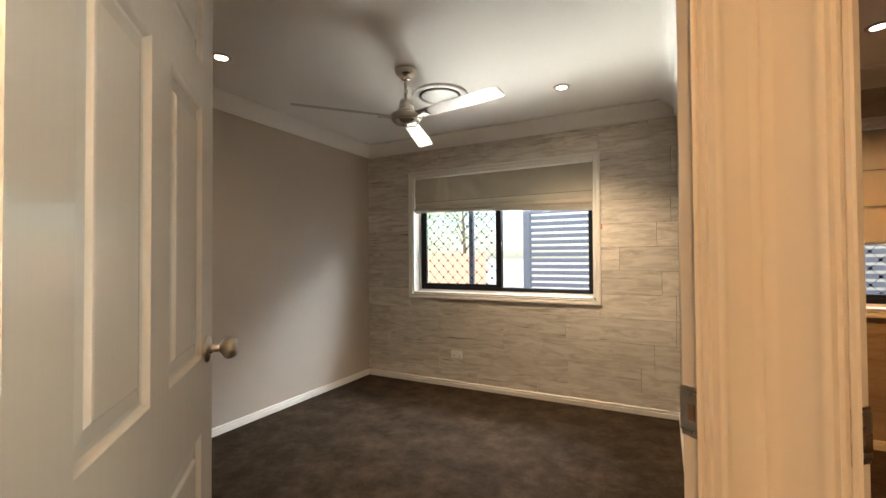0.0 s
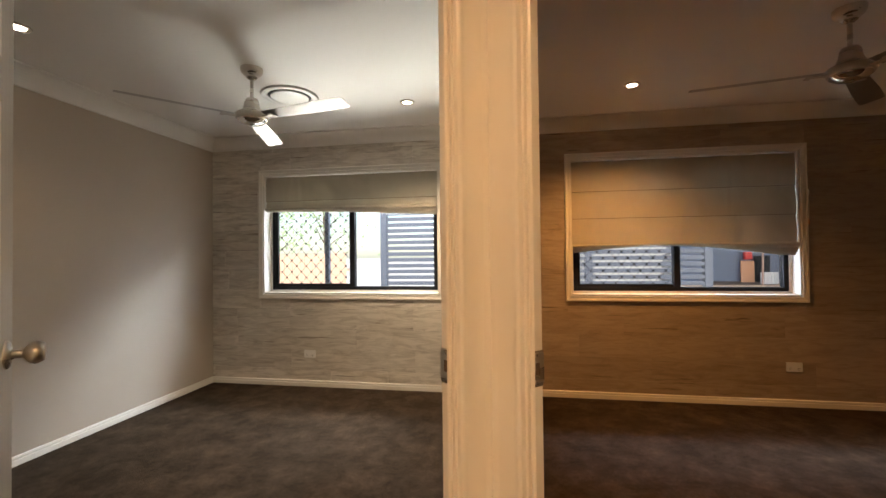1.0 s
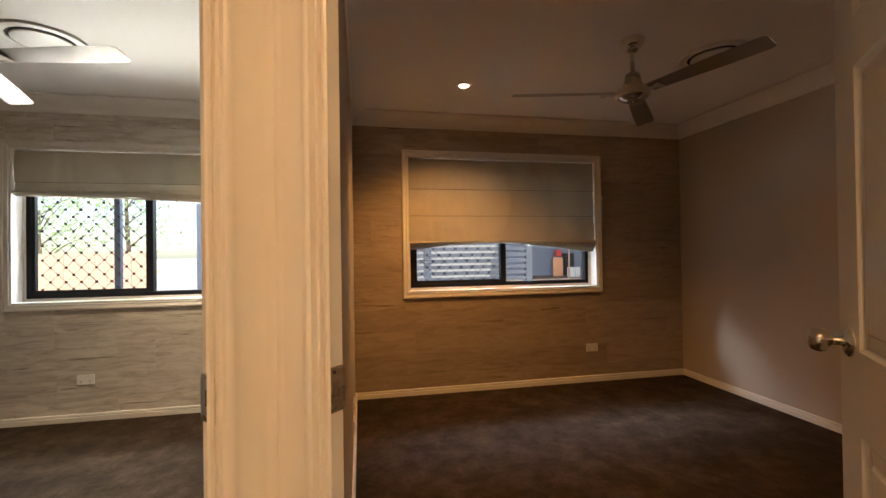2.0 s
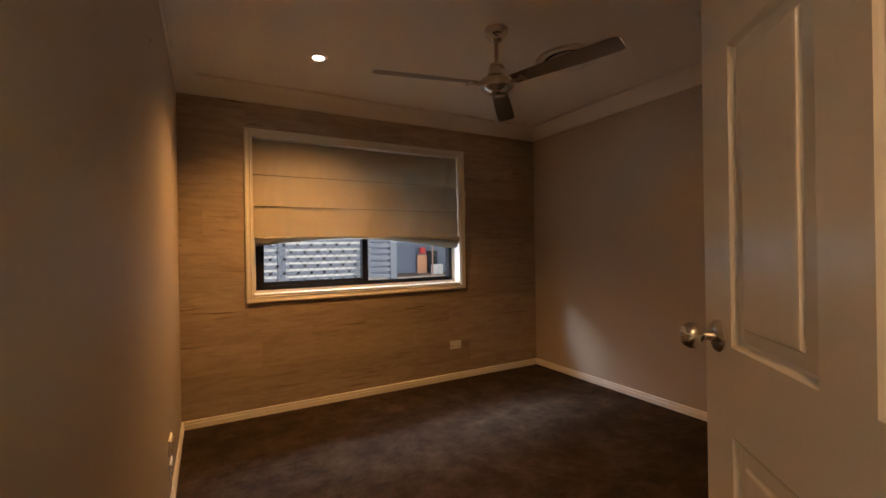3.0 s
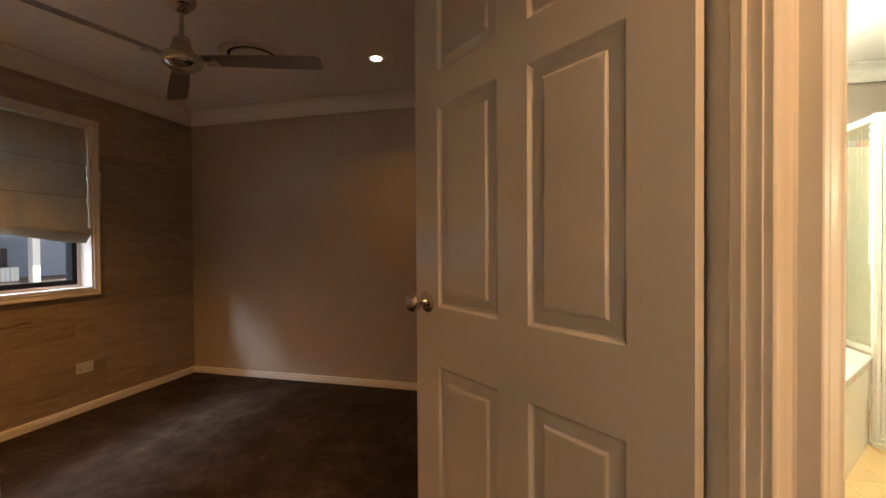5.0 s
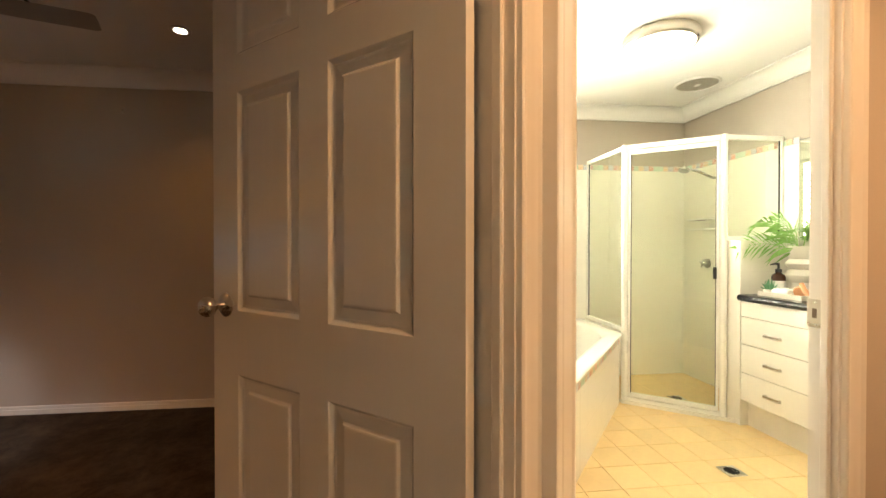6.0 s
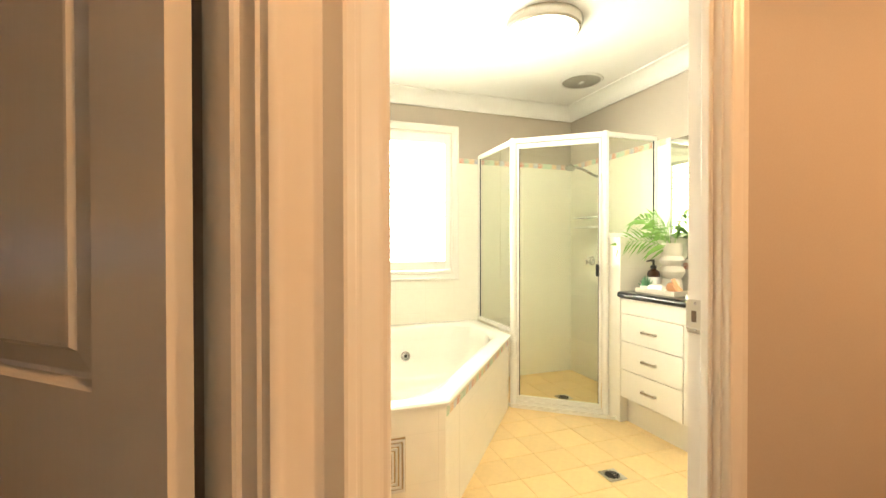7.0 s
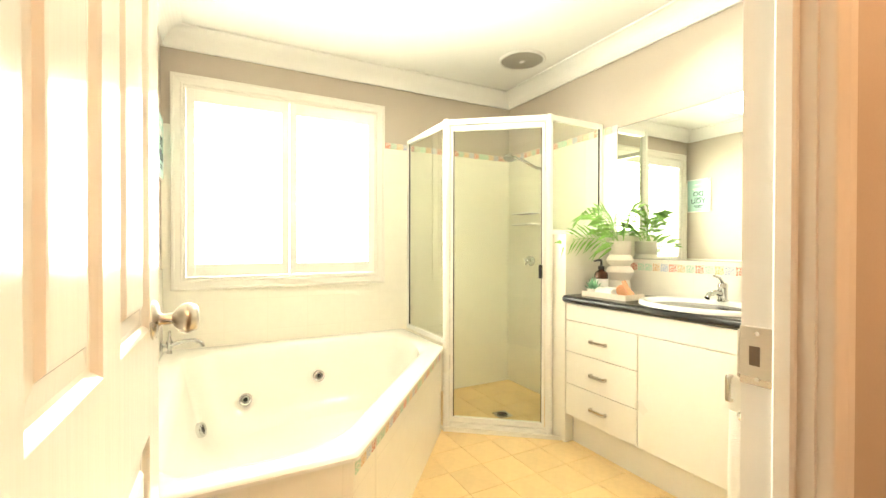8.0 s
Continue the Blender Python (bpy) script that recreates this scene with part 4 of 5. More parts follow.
t = thing("exhaust_fan", "round slatted exhaust fan grille in the bathroom ceiling", "vent", pose(3.475, -1.40, C))
part("rim", lathe(bmesh.new(), [(0.140, 0), (0.140, -0.010), (0.150, -0.012), (0.158, -0.004), (0.158, 0)], 40, caps=False), "vent", t, "", True)
part("backing", lathe(bmesh.new(), [(0.141, -0.001), (0.141, -0.003), (0.002, -0.003)], 40), "dark", t)
for i in range(-6, 7):
    y = i * 0.021
    w = math.sqrt(max(0, 0.140 ** 2 - y * y))
    part("slat", boxed(-w, w, y - 0.0056, y + 0.0056, -0.0075, -0.0050, bevel=0.0008), "slat_grey", t)
part("centre_badge", boxed(-0.022, 0.022, -0.016, 0.016, -0.015, -0.011, bevel=0.002), "plate", t)


# ---- small fittings on the bedroom walls ----
def outlet(label):
    t = thing("power_outlet", label, "outlet", group="wall outlets")
    part("plate", boxed(-0.058, 0.058, -0.009, 0, -0.037, 0.037, bevel=0.003, seg=2), "plate", t)
    for x in (-0.030, 0.030):
        part("switch", boxed(x - 0.007, x + 0.007, -0.0125, -0.008, 0.008, 0.026, bevel=0.001), "plate", t)
        for a, s in ((-0.006, 20), (0.006, -20)):
            part("slot", boxed(-0.001, 0.001, -0.0105, -0.0088, -0.005, 0.005), "dark", t, m=pose(x + a, 0, -0.010, 0, s, 0))
        part("slot", boxed(-0.001, 0.001, -0.0105, -0.0088, -0.004, 0.004), "dark", t, m=pose(x, 0, -0.022))
    return t


po = outlet("white double power outlet on the plank wall")
po.matrix_basis = pose(-1.325, NY, 0.305)
copy_thing(po, pose(2.80, NY, 0.312))
copy_thing(po, pose(DX1, 3.24, 0.30, 0, 0, 90))
copy_thing(po, pose(DX1, 3.24, 0.19, 0, 0, 90))
t = thing("picture_hook", "small metal picture hook on the painted wall", "hook", pose(BX1, 2.80, 2.125))
part("hook_plate", boxed(-0.004, 0, -0.006, 0.006, -0.018, 0.018, bevel=0.001), "nickel", t)
part("hook_tip", tube(bmesh.new(), [(-0.003, 0, -0.014), (-0.014, 0, -0.018), (-0.018, 0, -0.008)], 0.0022, 6), "nickel", t, "", True)
t = thing("picture_hook", "small metal picture hook on the painted wall", "hook", pose(DX1, 2.72, 1.96, 0, 0, 180))
part("hook_plate", boxed(-0.004, 0, -0.006, 0.006, -0.018, 0.018, bevel=0.001), "nickel", t)
part("hook_tip", tube(bmesh.new(), [(-0.003, 0, -0.014), (-0.014, 0, -0.018), (-0.018, 0, -0.008)], 0.0022, 6), "nickel", t, "", True)


# ---- bathroom: bath ----
RIM = 0.524
TUB = [(2.375, BN - 0.006), (2.375, 0.066), (3.455, -0.792), (BX - 0.001, -0.792), (BX - 0.001, BN - 0.006)]


def inset_poly(pts, d):
    """The polygon moved inwards by d; pts run round anticlockwise or clockwise."""
    n = len(pts)
    area = sum(pts[i][0] * pts[(i + 1) % n][1] - pts[(i + 1) % n][0] * pts[i][1] for i in range(n))
    s = 1 if area > 0 else -1
    out = []
    for i in range(n):
        p0, p1, p2 = Vector(pts[i - 1]), Vector(pts[i]), Vector(pts[(i + 1) % n])
        a, b = (p1 - p0).normalized(), (p2 - p1).normalized()
        na, nb = Vector((-a.y, a.x)) * s, Vector((-b.y, b.x)) * s
        k = (na + nb).normalized()
        out.append(p1 + k * (d / max(0.2, k.dot(na))))
    return out


def rounded(pts, r, n=6):
    out = []
    c = len(pts)
    for i in range(c):
        p0, p1, p2 = Vector(pts[i - 1]), Vector(pts[i]), Vector(pts[(i + 1) % c])
        a, b = (p0 - p1), (p2 - p1)
        q = min(r, a.length * 0.45, b.length * 0.45)
        s, e = p1 + a.normalized() * q, p1 + b.normalized() * q
        for k in range(n + 1):
            u = k / n
            out.append(s * (1 - u) ** 2 + p1 * 2 * u * (1 - u) + e * u * u)
    return out


t = thing("corner_bath", "white corner spa bath set in a cream tiled surround", "bath")
apron = part("tiled_apron", loft(bmesh.new(), [[(p.x, p.y, z) for p in inset_poly(TUB, i_)] for i_, z in ((0.018, 0), (0.018, RIM - 0.018), (0.05, RIM - 0.018), (0.05, 0))], True, False), "tile", t, "cream glazed tiles")
rings = []
for inset, z, r in ((0.012, RIM - 0.024, 0.01), (0.0, RIM - 0.019, 0.012), (0.0, RIM - 0.008, 0.014), (0.006, RIM - 0.002, 0.02), (0.016, RIM, 0.03), (0.075, RIM - 0.002, 0.10), (0.100, RIM - 0.006, 0.16), (0.116, RIM - 0.022, 0.20), (0.135, RIM - 0.10, 0.24), (0.170, RIM - 0.24, 0.26), (0.215, RIM - 0.36, 0.28), (0.270, RIM - 0.405, 0.28), (0.36, RIM - 0.415, 0.25)):
    rings.append([(p.x, p.y, z) for p in rounded(inset_poly(TUB, inset), r)])
part("shell", loft(bmesh.new(), rings, True, False), "tub", t, "glossy white acrylic shell", True)
bm = bmesh.new()
bm.faces.new([bm.verts.new(p) for p in rings[-1]])
part("bath_floor", bm, "tub", t)


def jet(x, y, z, nx, ny):
    m = Matrix.Translation((x, y, z)) @ Vector((nx, ny, 0.32)).to_track_quat("Z", "Y").to_matrix().to_4x4()
    j = part("jet", lathe(bmesh.new(), [(0.036, -0.012), (0.036, 0.004), (0.032, 0.009), (0.022, 0.010), (0.018, 0.004), (0.018, -0.002)], 24, m, False), "chrome", t, "chrome spa jet", True)
    part("nozzle", lathe(bmesh.new(), [(0.013, 0.004), (0.010, 0.007), (0.007, 0.006), (0.005, 0.003), (0.001, 0.003)], 20, m), "dark", j, "", True)


jet(3.878, 0.290, 0.240, -1, 0)
jet(3.911, -0.135, 0.310, -1, 0)
jet(3.49, 0.500, 0.255, -0.35, -1)
# square louvred access grille in the apron
g = part("access_grille", boxed(2.384, 2.394, 0.245, 0.460, 0.185, 0.397), "grout", t, "cream plastic access grille")
for i in range(7):
    q = 0.003 + i * 0.0152
    ya, yb, za, zb = 0.245 + q, 0.460 - q, 0.185 + q, 0.397 - q
    for nm, b in (("louvre", (ya, yb, zb - 0.008, zb)), ("louvre", (ya, yb, za, za + 0.008)), ("louvre", (ya, ya + 0.008, za + 0.008, zb - 0.008)), ("louvre", (yb - 0.008, yb, za + 0.008, zb - 0.008))):
        if b[1] > b[0] and b[3] > b[2]:
            part(nm, boxed(2.376, 2.386, *b), "vent", g)
settle(t, (2.4, 0.4, 0))

t = thing("bath_spout", "chrome swivel bath spout on the tiled wall", "tap")
part("wall_flange", lathe(bmesh.new(), [(0.030, 0), (0.030, 0.006), (0.018, 0.012), (0.012, 0.014)], 20, Matrix.Translation((3.97, BN - 0.006, 0.575)) @ Euler((radians(90), 0, 0)).to_matrix().to_4x4()), "chrome", t, "", True)
part("stem", lathe(bmesh.new(), [(0.016, 0.533), (0.011, 0.545), (0.011, 0.560), (0.016, 0.568), (0.016, 0.600), (0.010, 0.612), (0.006, 0.640), (0.009, 0.65), (0.003, 0.662)], 16, Matrix.Translation((3.97, BN - 0.05, 0))), "chrome", t, "", True)
part("spout", tube(bmesh.new(), [(3.97, BN - 0.008, 0.575), (3.97, BN - 0.06, 0.580), (3.955, BN - 0.12, 0.598), (3.945, BN - 0.17, 0.600), (3.935, BN - 0.205, 0.585), (3.932, BN - 0.215, 0.560)], 0.011, 14), "chrome", t, "", True)
settle(t, (3.97, BN - 0.05, 0.545))

# ---- bathroom: shower ----
P0, P1, P2, P3 = (BX - 0.002, -0.835), (3.500, -0.835), (3.115, -1.322), (3.115, BS + 0.002)
ZH, NIB = 1.918, 1.208
t = thing("shower_screen", "framed corner shower screen with an angled glass door", "shower")


def bar(nm, a, b, z0, z1, w, parent, mt="frame_white", lab=""):
    a, b = Vector((*a, 0)), Vector((*b, 0))
    u = (b - a).normalized()
    v = Vector((-u.y, u.x, 0)) * (w / 2)
    return part(nm, prism(bmesh.new(), [(p.x, p.y) for p in (a - v, b - v, b + v, a + v)], z0, z1), mt, parent, lab)


def glazed(a, b, z0, z1, nm, lab, stile=0.016):
    A, B = Vector(a), Vector(b)
    u = (B - A).normalized()
    f = bar(nm, a, b, z0, z0 + 0.028, 0.030, t, lab=lab)
    bar("top_rail", a, b, z1 - 0.030, z1, 0.032, f)
    for p, s in ((A, 1), (B, -1)):
        bar("stile", tuple(p), tuple(p + u * s * stile), z0 + 0.028, z1 - 0.030, 0.028, f)
    ga, gb = A + u * stile, B - u * stile
    for q, s in ((ga, 1), (gb, -1)):
        bar("seal", tuple(q), tuple(q + u * s * 0.004), z0 + 0.028, z1 - 0.030, 0.012, f, "black", "black glazing bead")
    p = bar("pane", tuple(ga), tuple(gb), z0 + 0.02, z1 - 0.02, 0.005, f, "shower_glass", "green tinted glass")
    p.visible_shadow = False
    return f


glazed(P0, P1, RIM, ZH, "side_panel", "white framed glass panel over the bath")
glazed(P2, P3, NIB, ZH, "side_panel", "white framed glass panel on the tiled nib")
for p in (P1, P2):
    part("corner_post", prism(bmesh.new(), arc(p[0], p[1], 0.023, 22, 382, 8)[:-1], 0.0, ZH + 0.004), "frame_white", t)
u = (Vector(P2) - Vector(P1)).normalized()
a, b = Vector(P1) + u * 0.022, Vector(P2) - u * 0.022
bar("door_sill", tuple(a), tuple(b), 0.0, 0.040, 0.045, t)
bar("door_head", tuple(a), tuple(b), ZH - 0.034, ZH, 0.040, t)
dr = glazed(tuple(a + u * 0.004), tuple(b - u * 0.004), 0.046, ZH - 0.040, "shower_door", "white framed pivoting glass door", 0.016)
h = b - u * 0.028
part("handle", boxed(-0.011, 0.011, -0.020, 0.020, -0.040, 0.040, bevel=0.004), "pump", dr, "black pull handle", m=pose(h.x - 0.018, h.y + 0.014, 0.985, 0, 0, 51))
settle(t, (3.5, -1.3, 0))
structure("shower_hob", prism(bmesh.new(), [(3.05, BS), (3.05, -1.34), (3.47, -0.800), (BX, -0.800), (BX, -0.792), (3.455, -0.792), (3.035, -1.335), (3.035, BS)], 0, 0.022), "tile", "low tiled edge under the shower screen", "hob")
structure("wall_nib", boxed(3.0, 3.128, BS, -1.345, 0, NIB - 0.002), "tile", "low cream tiled wall between vanity and shower")

t = thing("hand_shower", "chrome hand shower on a wall arm", "shower head")
part("arm_flange", lathe(bmesh.new(), [(0.028, 0), (0.028, 0.006), (0.012, 0.014)], 20, Matrix.Translation((3.66, BS, 1.72)) @ Euler((radians(-90), 0, 0)).to_matrix().to_4x4()), "chrome", t, "", True)
part("arm", tube(bmesh.new(), [(3.66, BS + 0.005, 1.72), (3.66, BS + 0.07, 1.722), (3.672, BS + 0.11, 1.74), (3.70, BS + 0.16, 1.775), (3.735, BS + 0.215, 1.80)], 0.011, 12), "chrome", t, "", True)
part("rose", lathe(bmesh.new(), [(0.012, 0.03), (0.020, 0.012), (0.040, 0.004), (0.044, -0.006), (0.040, -0.012), (0.004, -0.013)], 24, Matrix.Translation((3.76, BS + 0.25, 1.80)) @ Euler((radians(18), radians(12), 0)).to_matrix().to_4x4()), "chrome", t, "round chrome rose", True)
settle(t, (3.66, BS, 1.72))
t = thing("shower_mixer", "chrome cross-head shower tap on the tiles", "tap")
mm = Matrix.Translation((3.80, BS, 1.02)) @ Euler((radians(-90), 0, 0)).to_matrix().to_4x4()
part("flange", lathe(bmesh.new(), [(0.040, 0), (0.040, 0.006), (0.026, 0.016), (0.018, 0.020), (0.018, 0.045), (0.010, 0.055), (0.002, 0.056)], 24, mm), "chrome", t, "", True)
for k in range(4):
    c, s = math.cos(k * math.pi / 2 + 0.4), math.sin(k * math.pi / 2 + 0.4)
    part("spoke", tube(bmesh.new(), [(3.80 + 0.010 * c, BS + 0.046, 1.02 + 0.010 * s), (3.80 + 0.036 * c, BS + 0.048, 1.02 + 0.036 * s)], 0.0055, 8), "chrome", t, "", True)
settle(t, (3.80, BS, 1.02))
t = thing("soap_shelf", "white ceramic double corner soap shelf", "shelf")
for z in (1.30, 1.385):
    part("shelf", prism(bmesh.new(), [(3.935, BS), (3.935, BS + 0.09), (3.915, BS + 0.11), (3.715, BS + 0.11), (3.695, BS + 0.09), (3.695, BS)], z, z + 0.014), "ceramic", t)
settle(t, (3.815, BS, 1.30))

# ---- bathroom: vanity ----
VX0, VX1, VF = 1.60, 2.998, -1.345
t = thing("vanity_cabinet", "cream laminate vanity with three drawers and doors", "cabinet")
part("body", boxed(VX0, VX1, BS, VF - 0.018, 0.168, 0.815), "cabinet", t)
part("kickboard", boxed(VX0, VX1, BS, VF - 0.060, 0.0, 0.168), "cabinet", t)
part("top_rail", boxed(VX0, VX1 - 0.003, VF - 0.018, VF, 0.716, 0.813, bevel=0.002), "cabinet", t)


def pull(parent, cx, cz, flat):
    bm = bmesh.new()
    L = 0.052
    prof = [(-L, 0.0), (-L, 0.022), (-L + 0.008, 0.028), (L - 0.008, 0.028), (L, 0.022), (L, 0.0), (L - 0.010, 0.0), (L - 0.012, 0.017), (-L + 0.012, 0.017), (-L + 0.010, 0.0)]
    lo = [bm.verts.new((x, y, -0.008)) for x, y in prof]
    hi = [bm.verts.new((x, y, 0.008)) for x, y in prof]
    n_ = len(prof)
    for i in range(n_):
        j = (i + 1) % n_
        bm.faces.new((lo[i], lo[j], hi[j], hi[i]))
    bm.faces.new(lo[::-1])
    bm.faces.new(hi)
    return part("handle", bm, "nickel", parent, "brushed metal bow handle", m=pose(cx, VF, cz, 0, 0 if flat else 90, 0))


for z0, z1 in ((0.538, 0.712), (0.354, 0.534), (0.172, 0.350)):
    dw = part("drawer_front", boxed(2.524, VX1 - 0.003, VF - 0.018, VF, z0, z1, bevel=0.002), "cabinet", t)
    pull(dw, 2.755, (z0 + z1) / 2 - 0.002, True)
for x0, x1, hx in ((2.062, 2.520, 2.100), (VX0 + 0.002, 2.058, 2.015)):
    dd = part("cabinet_door", boxed(x0, x1, VF - 0.018, VF, 0.172, 0.712, bevel=0.002), "cabinet", t)
    pull(dd, hx, 0.585, False)
settle(t, (2.3, -1.55, 0))

t = thing("countertop", "black laminate worktop with a rounded front edge", "worktop")
e = [(BS, 0.815), (VF + 0.012, 0.815)] + [(VF + 0.006 + 0.020 * math.cos(q), 0.835 + 0.020 * math.sin(q)) for q in [-math.pi / 2 + i * math.pi / 8 for i in range(9)]] + [(BS, 0.855)]
part("top", loft(bmesh.new(), [[(x, y, z) for y, z in e] for x in (VX0, VX1 + 0.001)]), "counter", t, "", True)
settle(t, (2.3, -1.55, 0.815))

t = thing("wash_basin", "white oval ceramic basin set in the worktop", "basin")
rings = []
for k, z in ((1.0, 0.856), (1.0, 0.866), (0.985, 0.874), (0.95, 0.877), (0.88, 0.874), (0.82, 0.862), (0.70, 0.800), (0.45, 0.752), (0.12, 0.742)):
    rings.append([(2.33 + 0.285 * k * math.cos(q), -1.525 + 0.205 * k * math.sin(q), z) for q in [i * 2 * math.pi / 40 for i in range(40)]])
part("bowl", loft(bmesh.new(), rings, True, False), "ceramic", t, "", True)
part("overflow", lathe(bmesh.new(), [(0.012, 0), (0.012, 0.002), (0.002, 0.002)], 14, Matrix.Translation((2.30, -1.685, 0.835)) @ Euler((radians(-75), 0, 0)).to_matrix().to_4x4()), "brush", t, "small copper overflow ring")
settle(t, (2.33, -1.525, 0.8))
t = thing("basin_tap", "chrome basin mixer tap", "tap")
part("body", lathe(bmesh.new(), [(0.026, 0.874), (0.026, 0.880), (0.020, 0.886), (0.020, 0.935), (0.022, 0.950), (0.018, 0.962), (0.004, 0.966)], 20, Matrix.Translation((2.33, -1.70, 0))), "chrome", t, "", True)
part("spout", tube(bmesh.new(), [(2.33, -1.69, 0.910), (2.33, -1.64, 0.920), (2.33, -1.59, 0.912), (2.33, -1.575, 0.896)], 0.012, 12), "chrome", t, "", True)
part("lever", tube(bmesh.new(), [(2.33, -1.70, 0.963), (2.33, -1.68, 0.985), (2.33, -1.63, 0.998)], 0.007, 10, 0.005), "chrome", t, "", True)
settle(t, (2.33, -1.70, 0.874))

mm = bpy.data.materials.new("mirror_glass")
mm.use_nodes = True
q = mm.node_tree.nodes["Principled BSDF"]
q.inputs["Base Color"].default_value, q.inputs["Metallic"].default_value, q.inputs["Roughness"].default_value = (0.86, 0.90, 0.84, 1), 1.0, 0.01
M["mirror"] = mm
t = thing("wall_mirror", "large frameless wall mirror over the vanity", "mirror")
part("glass_sheet", boxed(1.62, 2.978, BS + 0.0025, BS + 0.007, 1.064, 1.862), "mirror", t)
part("dark_edge", boxed(1.617, 2.986, BS + 0.0005, BS + 0.002, 1.062, 1.866), "dark", t, "dark silvered edge")
settle(t, (2.3, BS, 1.06))

# tray and what stands on it
t = thing("tray", "whitewashed wooden tray with a ridged rim", "tray")
part("base", boxed(2.64, 2.935, -1.555, -1.405, 0.8555, 0.862), "tray", t)
for b in ((2.64, 2.935, -1.413, -1.405), (2.64, 2.935, -1.555, -1.547), (2.64, 2.648, -1.547, -1.413), (2.927, 2.935, -1.547, -1.413)):
    part("rim", boxed(*b, 0.862, 0.884, bevel=0.002), "tray", t)
settle(t, (2.75, -1.53, 0.8555))
t = thing("pump_bottle", "amber glass pump bottle with a pale label", "bottle", pose(2.880, -1.500, 0.862) @ Matrix.Diagonal((1.12, 1.12, 1.22, 1)))
part("bottle", lathe(bmesh.new(), [(0.030, 0), (0.033, 0.004), (0.033, 0.090), (0.029, 0.104), (0.014, 0.114), (0.013, 0.122)], 24), "amber", t, "dark amber glass", True)
part("label", lathe(bmesh.new(), [(0.0336, 0.022), (0.0336, 0.074)], 24, caps=False), "plate", t, "pale paper label", True)
part("collar", lathe(bmesh.new(), [(0.016, 0.118), (0.016, 0.132), (0.006, 0.136), (0.006, 0.156)], 18), "pump", t, "", True)
part("nozzle", tube(bmesh.new(), [(-0.004, 0, 0.158), (0.014, 0.006, 0.160), (0.036, 0.014, 0.154)], 0.007, 10, 0.004), "pump", t, "", True)
t = thing("vase", "cream matt vase with ribbed rounded tiers", "vase", pose(2.865, -1.635, 0.8555))
prof = [(0.055, 0), (0.060, 0.006), (0.056, 0.075), (0.050, 0.085), (0.066, 0.110), (0.074, 0.132), (0.066, 0.156), (0.050, 0.168), (0.066, 0.186), (0.072, 0.202), (0.062, 0.222), (0.052, 0.232), (0.058, 0.244), (0.058, 0.310), (0.052, 0.312), (0.050, 0.250), (0.004, 0.245)]
rings = []
for r, z in prof:
    rings.append([((r + 0.0022 * math.cos(k * 12 * math.pi / 2) * (1 if r > 0.045 else 0)) * math.cos(k * 2 * math.pi / 48), (r + 0.0022 * math.cos(k * 12 * math.pi / 2) * (1 if r > 0.045 else 0)) * math.sin(k * 2 * math.pi / 48), z) for k in range(48)])
part("body", loft(bmesh.new(), rings), "vase", t, "", True)


def frond(bm, base, lean, length, rise, droop, seed):
    """A palm frond: a bowed stem with pairs of narrow leaflets."""
    rnd = random.Random(seed)
    b = Vector(base)
    d = Vector((math.cos(lean), math.sin(lean), 0))
    tw = radians(rnd.uniform(20, 70) * (1 if seed % 2 else -1))
    side = Vector((-d.y, d.x, 0)) * math.cos(tw) + Vector((0, 0, math.sin(tw)))
    flat = d.cross(side).normalized()
    pts = []
    for i in range(13):
        u = i / 12
        pts.append(b + d * (length * (u ** 1.15)) + Vector((0, 0, rise * math.sin(u * 1.7) - droop * u ** 3)))
    tube(bm, pts, 0.0035, 6, 0.001)
    for i in range(3, 13):
        u = i / 12
        p = pts[i]
        for s in (1, -1):
            L = (0.110 * math.sin(math.pi * (0.2 + 0.7 * u)) + 0.040) * rnd.uniform(0.8, 1.15)
            along = (pts[min(12, i + 1)] - pts[i - 1]).normalized()
            out = (side * s * 0.72 + along * 0.70 + flat * rnd.uniform(-0.12, 0.12)).normalized()
            w = out.cross(flat).normalized() * (0.0027 * rnd.uniform(0.8, 1.2))
            mid = p + out * L * 0.5 + Vector((0, 0, 0.006))
            tip = p + out * L + Vector((0, 0, -0.022 * rnd.uniform(0.3, 1.4)))
            up = Vector((0, 0, 0.0012))
            v = [bm.verts.new(q_) for q_ in (p + up, mid + w, tip, mid - w, p - up, mid + Vector((0, 0, 0.003)))]
            bm.faces.new((v[0], v[1], v[5]))
            bm.faces.new((v[1], v[2], v[5]))
            bm.faces.new((v[2], v[3], v[5]))
            bm.faces.new((v[3], v[0], v[5]))
            bm.faces.new((v[0], v[4], v[1]))
            bm.faces.new((v[4], v[2], v[1]))
            bm.faces.new((v[4], v[3], v[2]))
            bm.faces.new((v[4], v[0], v[3]))
    return bm


t = thing("palm_fronds", "fresh green palm fronds standing in the vase", "plant", pose(2.865, -1.635, 1.12) @ Matrix.Diagonal((0.9, 0.9, 0.9, 1)))
for i, (lean, length, rise, droop) in enumerate([(64, 0.34, 0.10, 0.07), (72, 0.27, 0.27, 0.09), (45, 0.13, 0.24, 0.02), (200, 0.07, 0.25, 0.02), (20, 0.22, 0.17, 0.07), (98, 0.24, 0.06, 0.05), (330, 0.10, 0.20, 0.04)]):
    part("frond", frond(bmesh.new(), (0.02 * math.cos(i), 0.02 * math.sin(i), 0), radians(lean), length, rise, droop, i), "leaf", t)

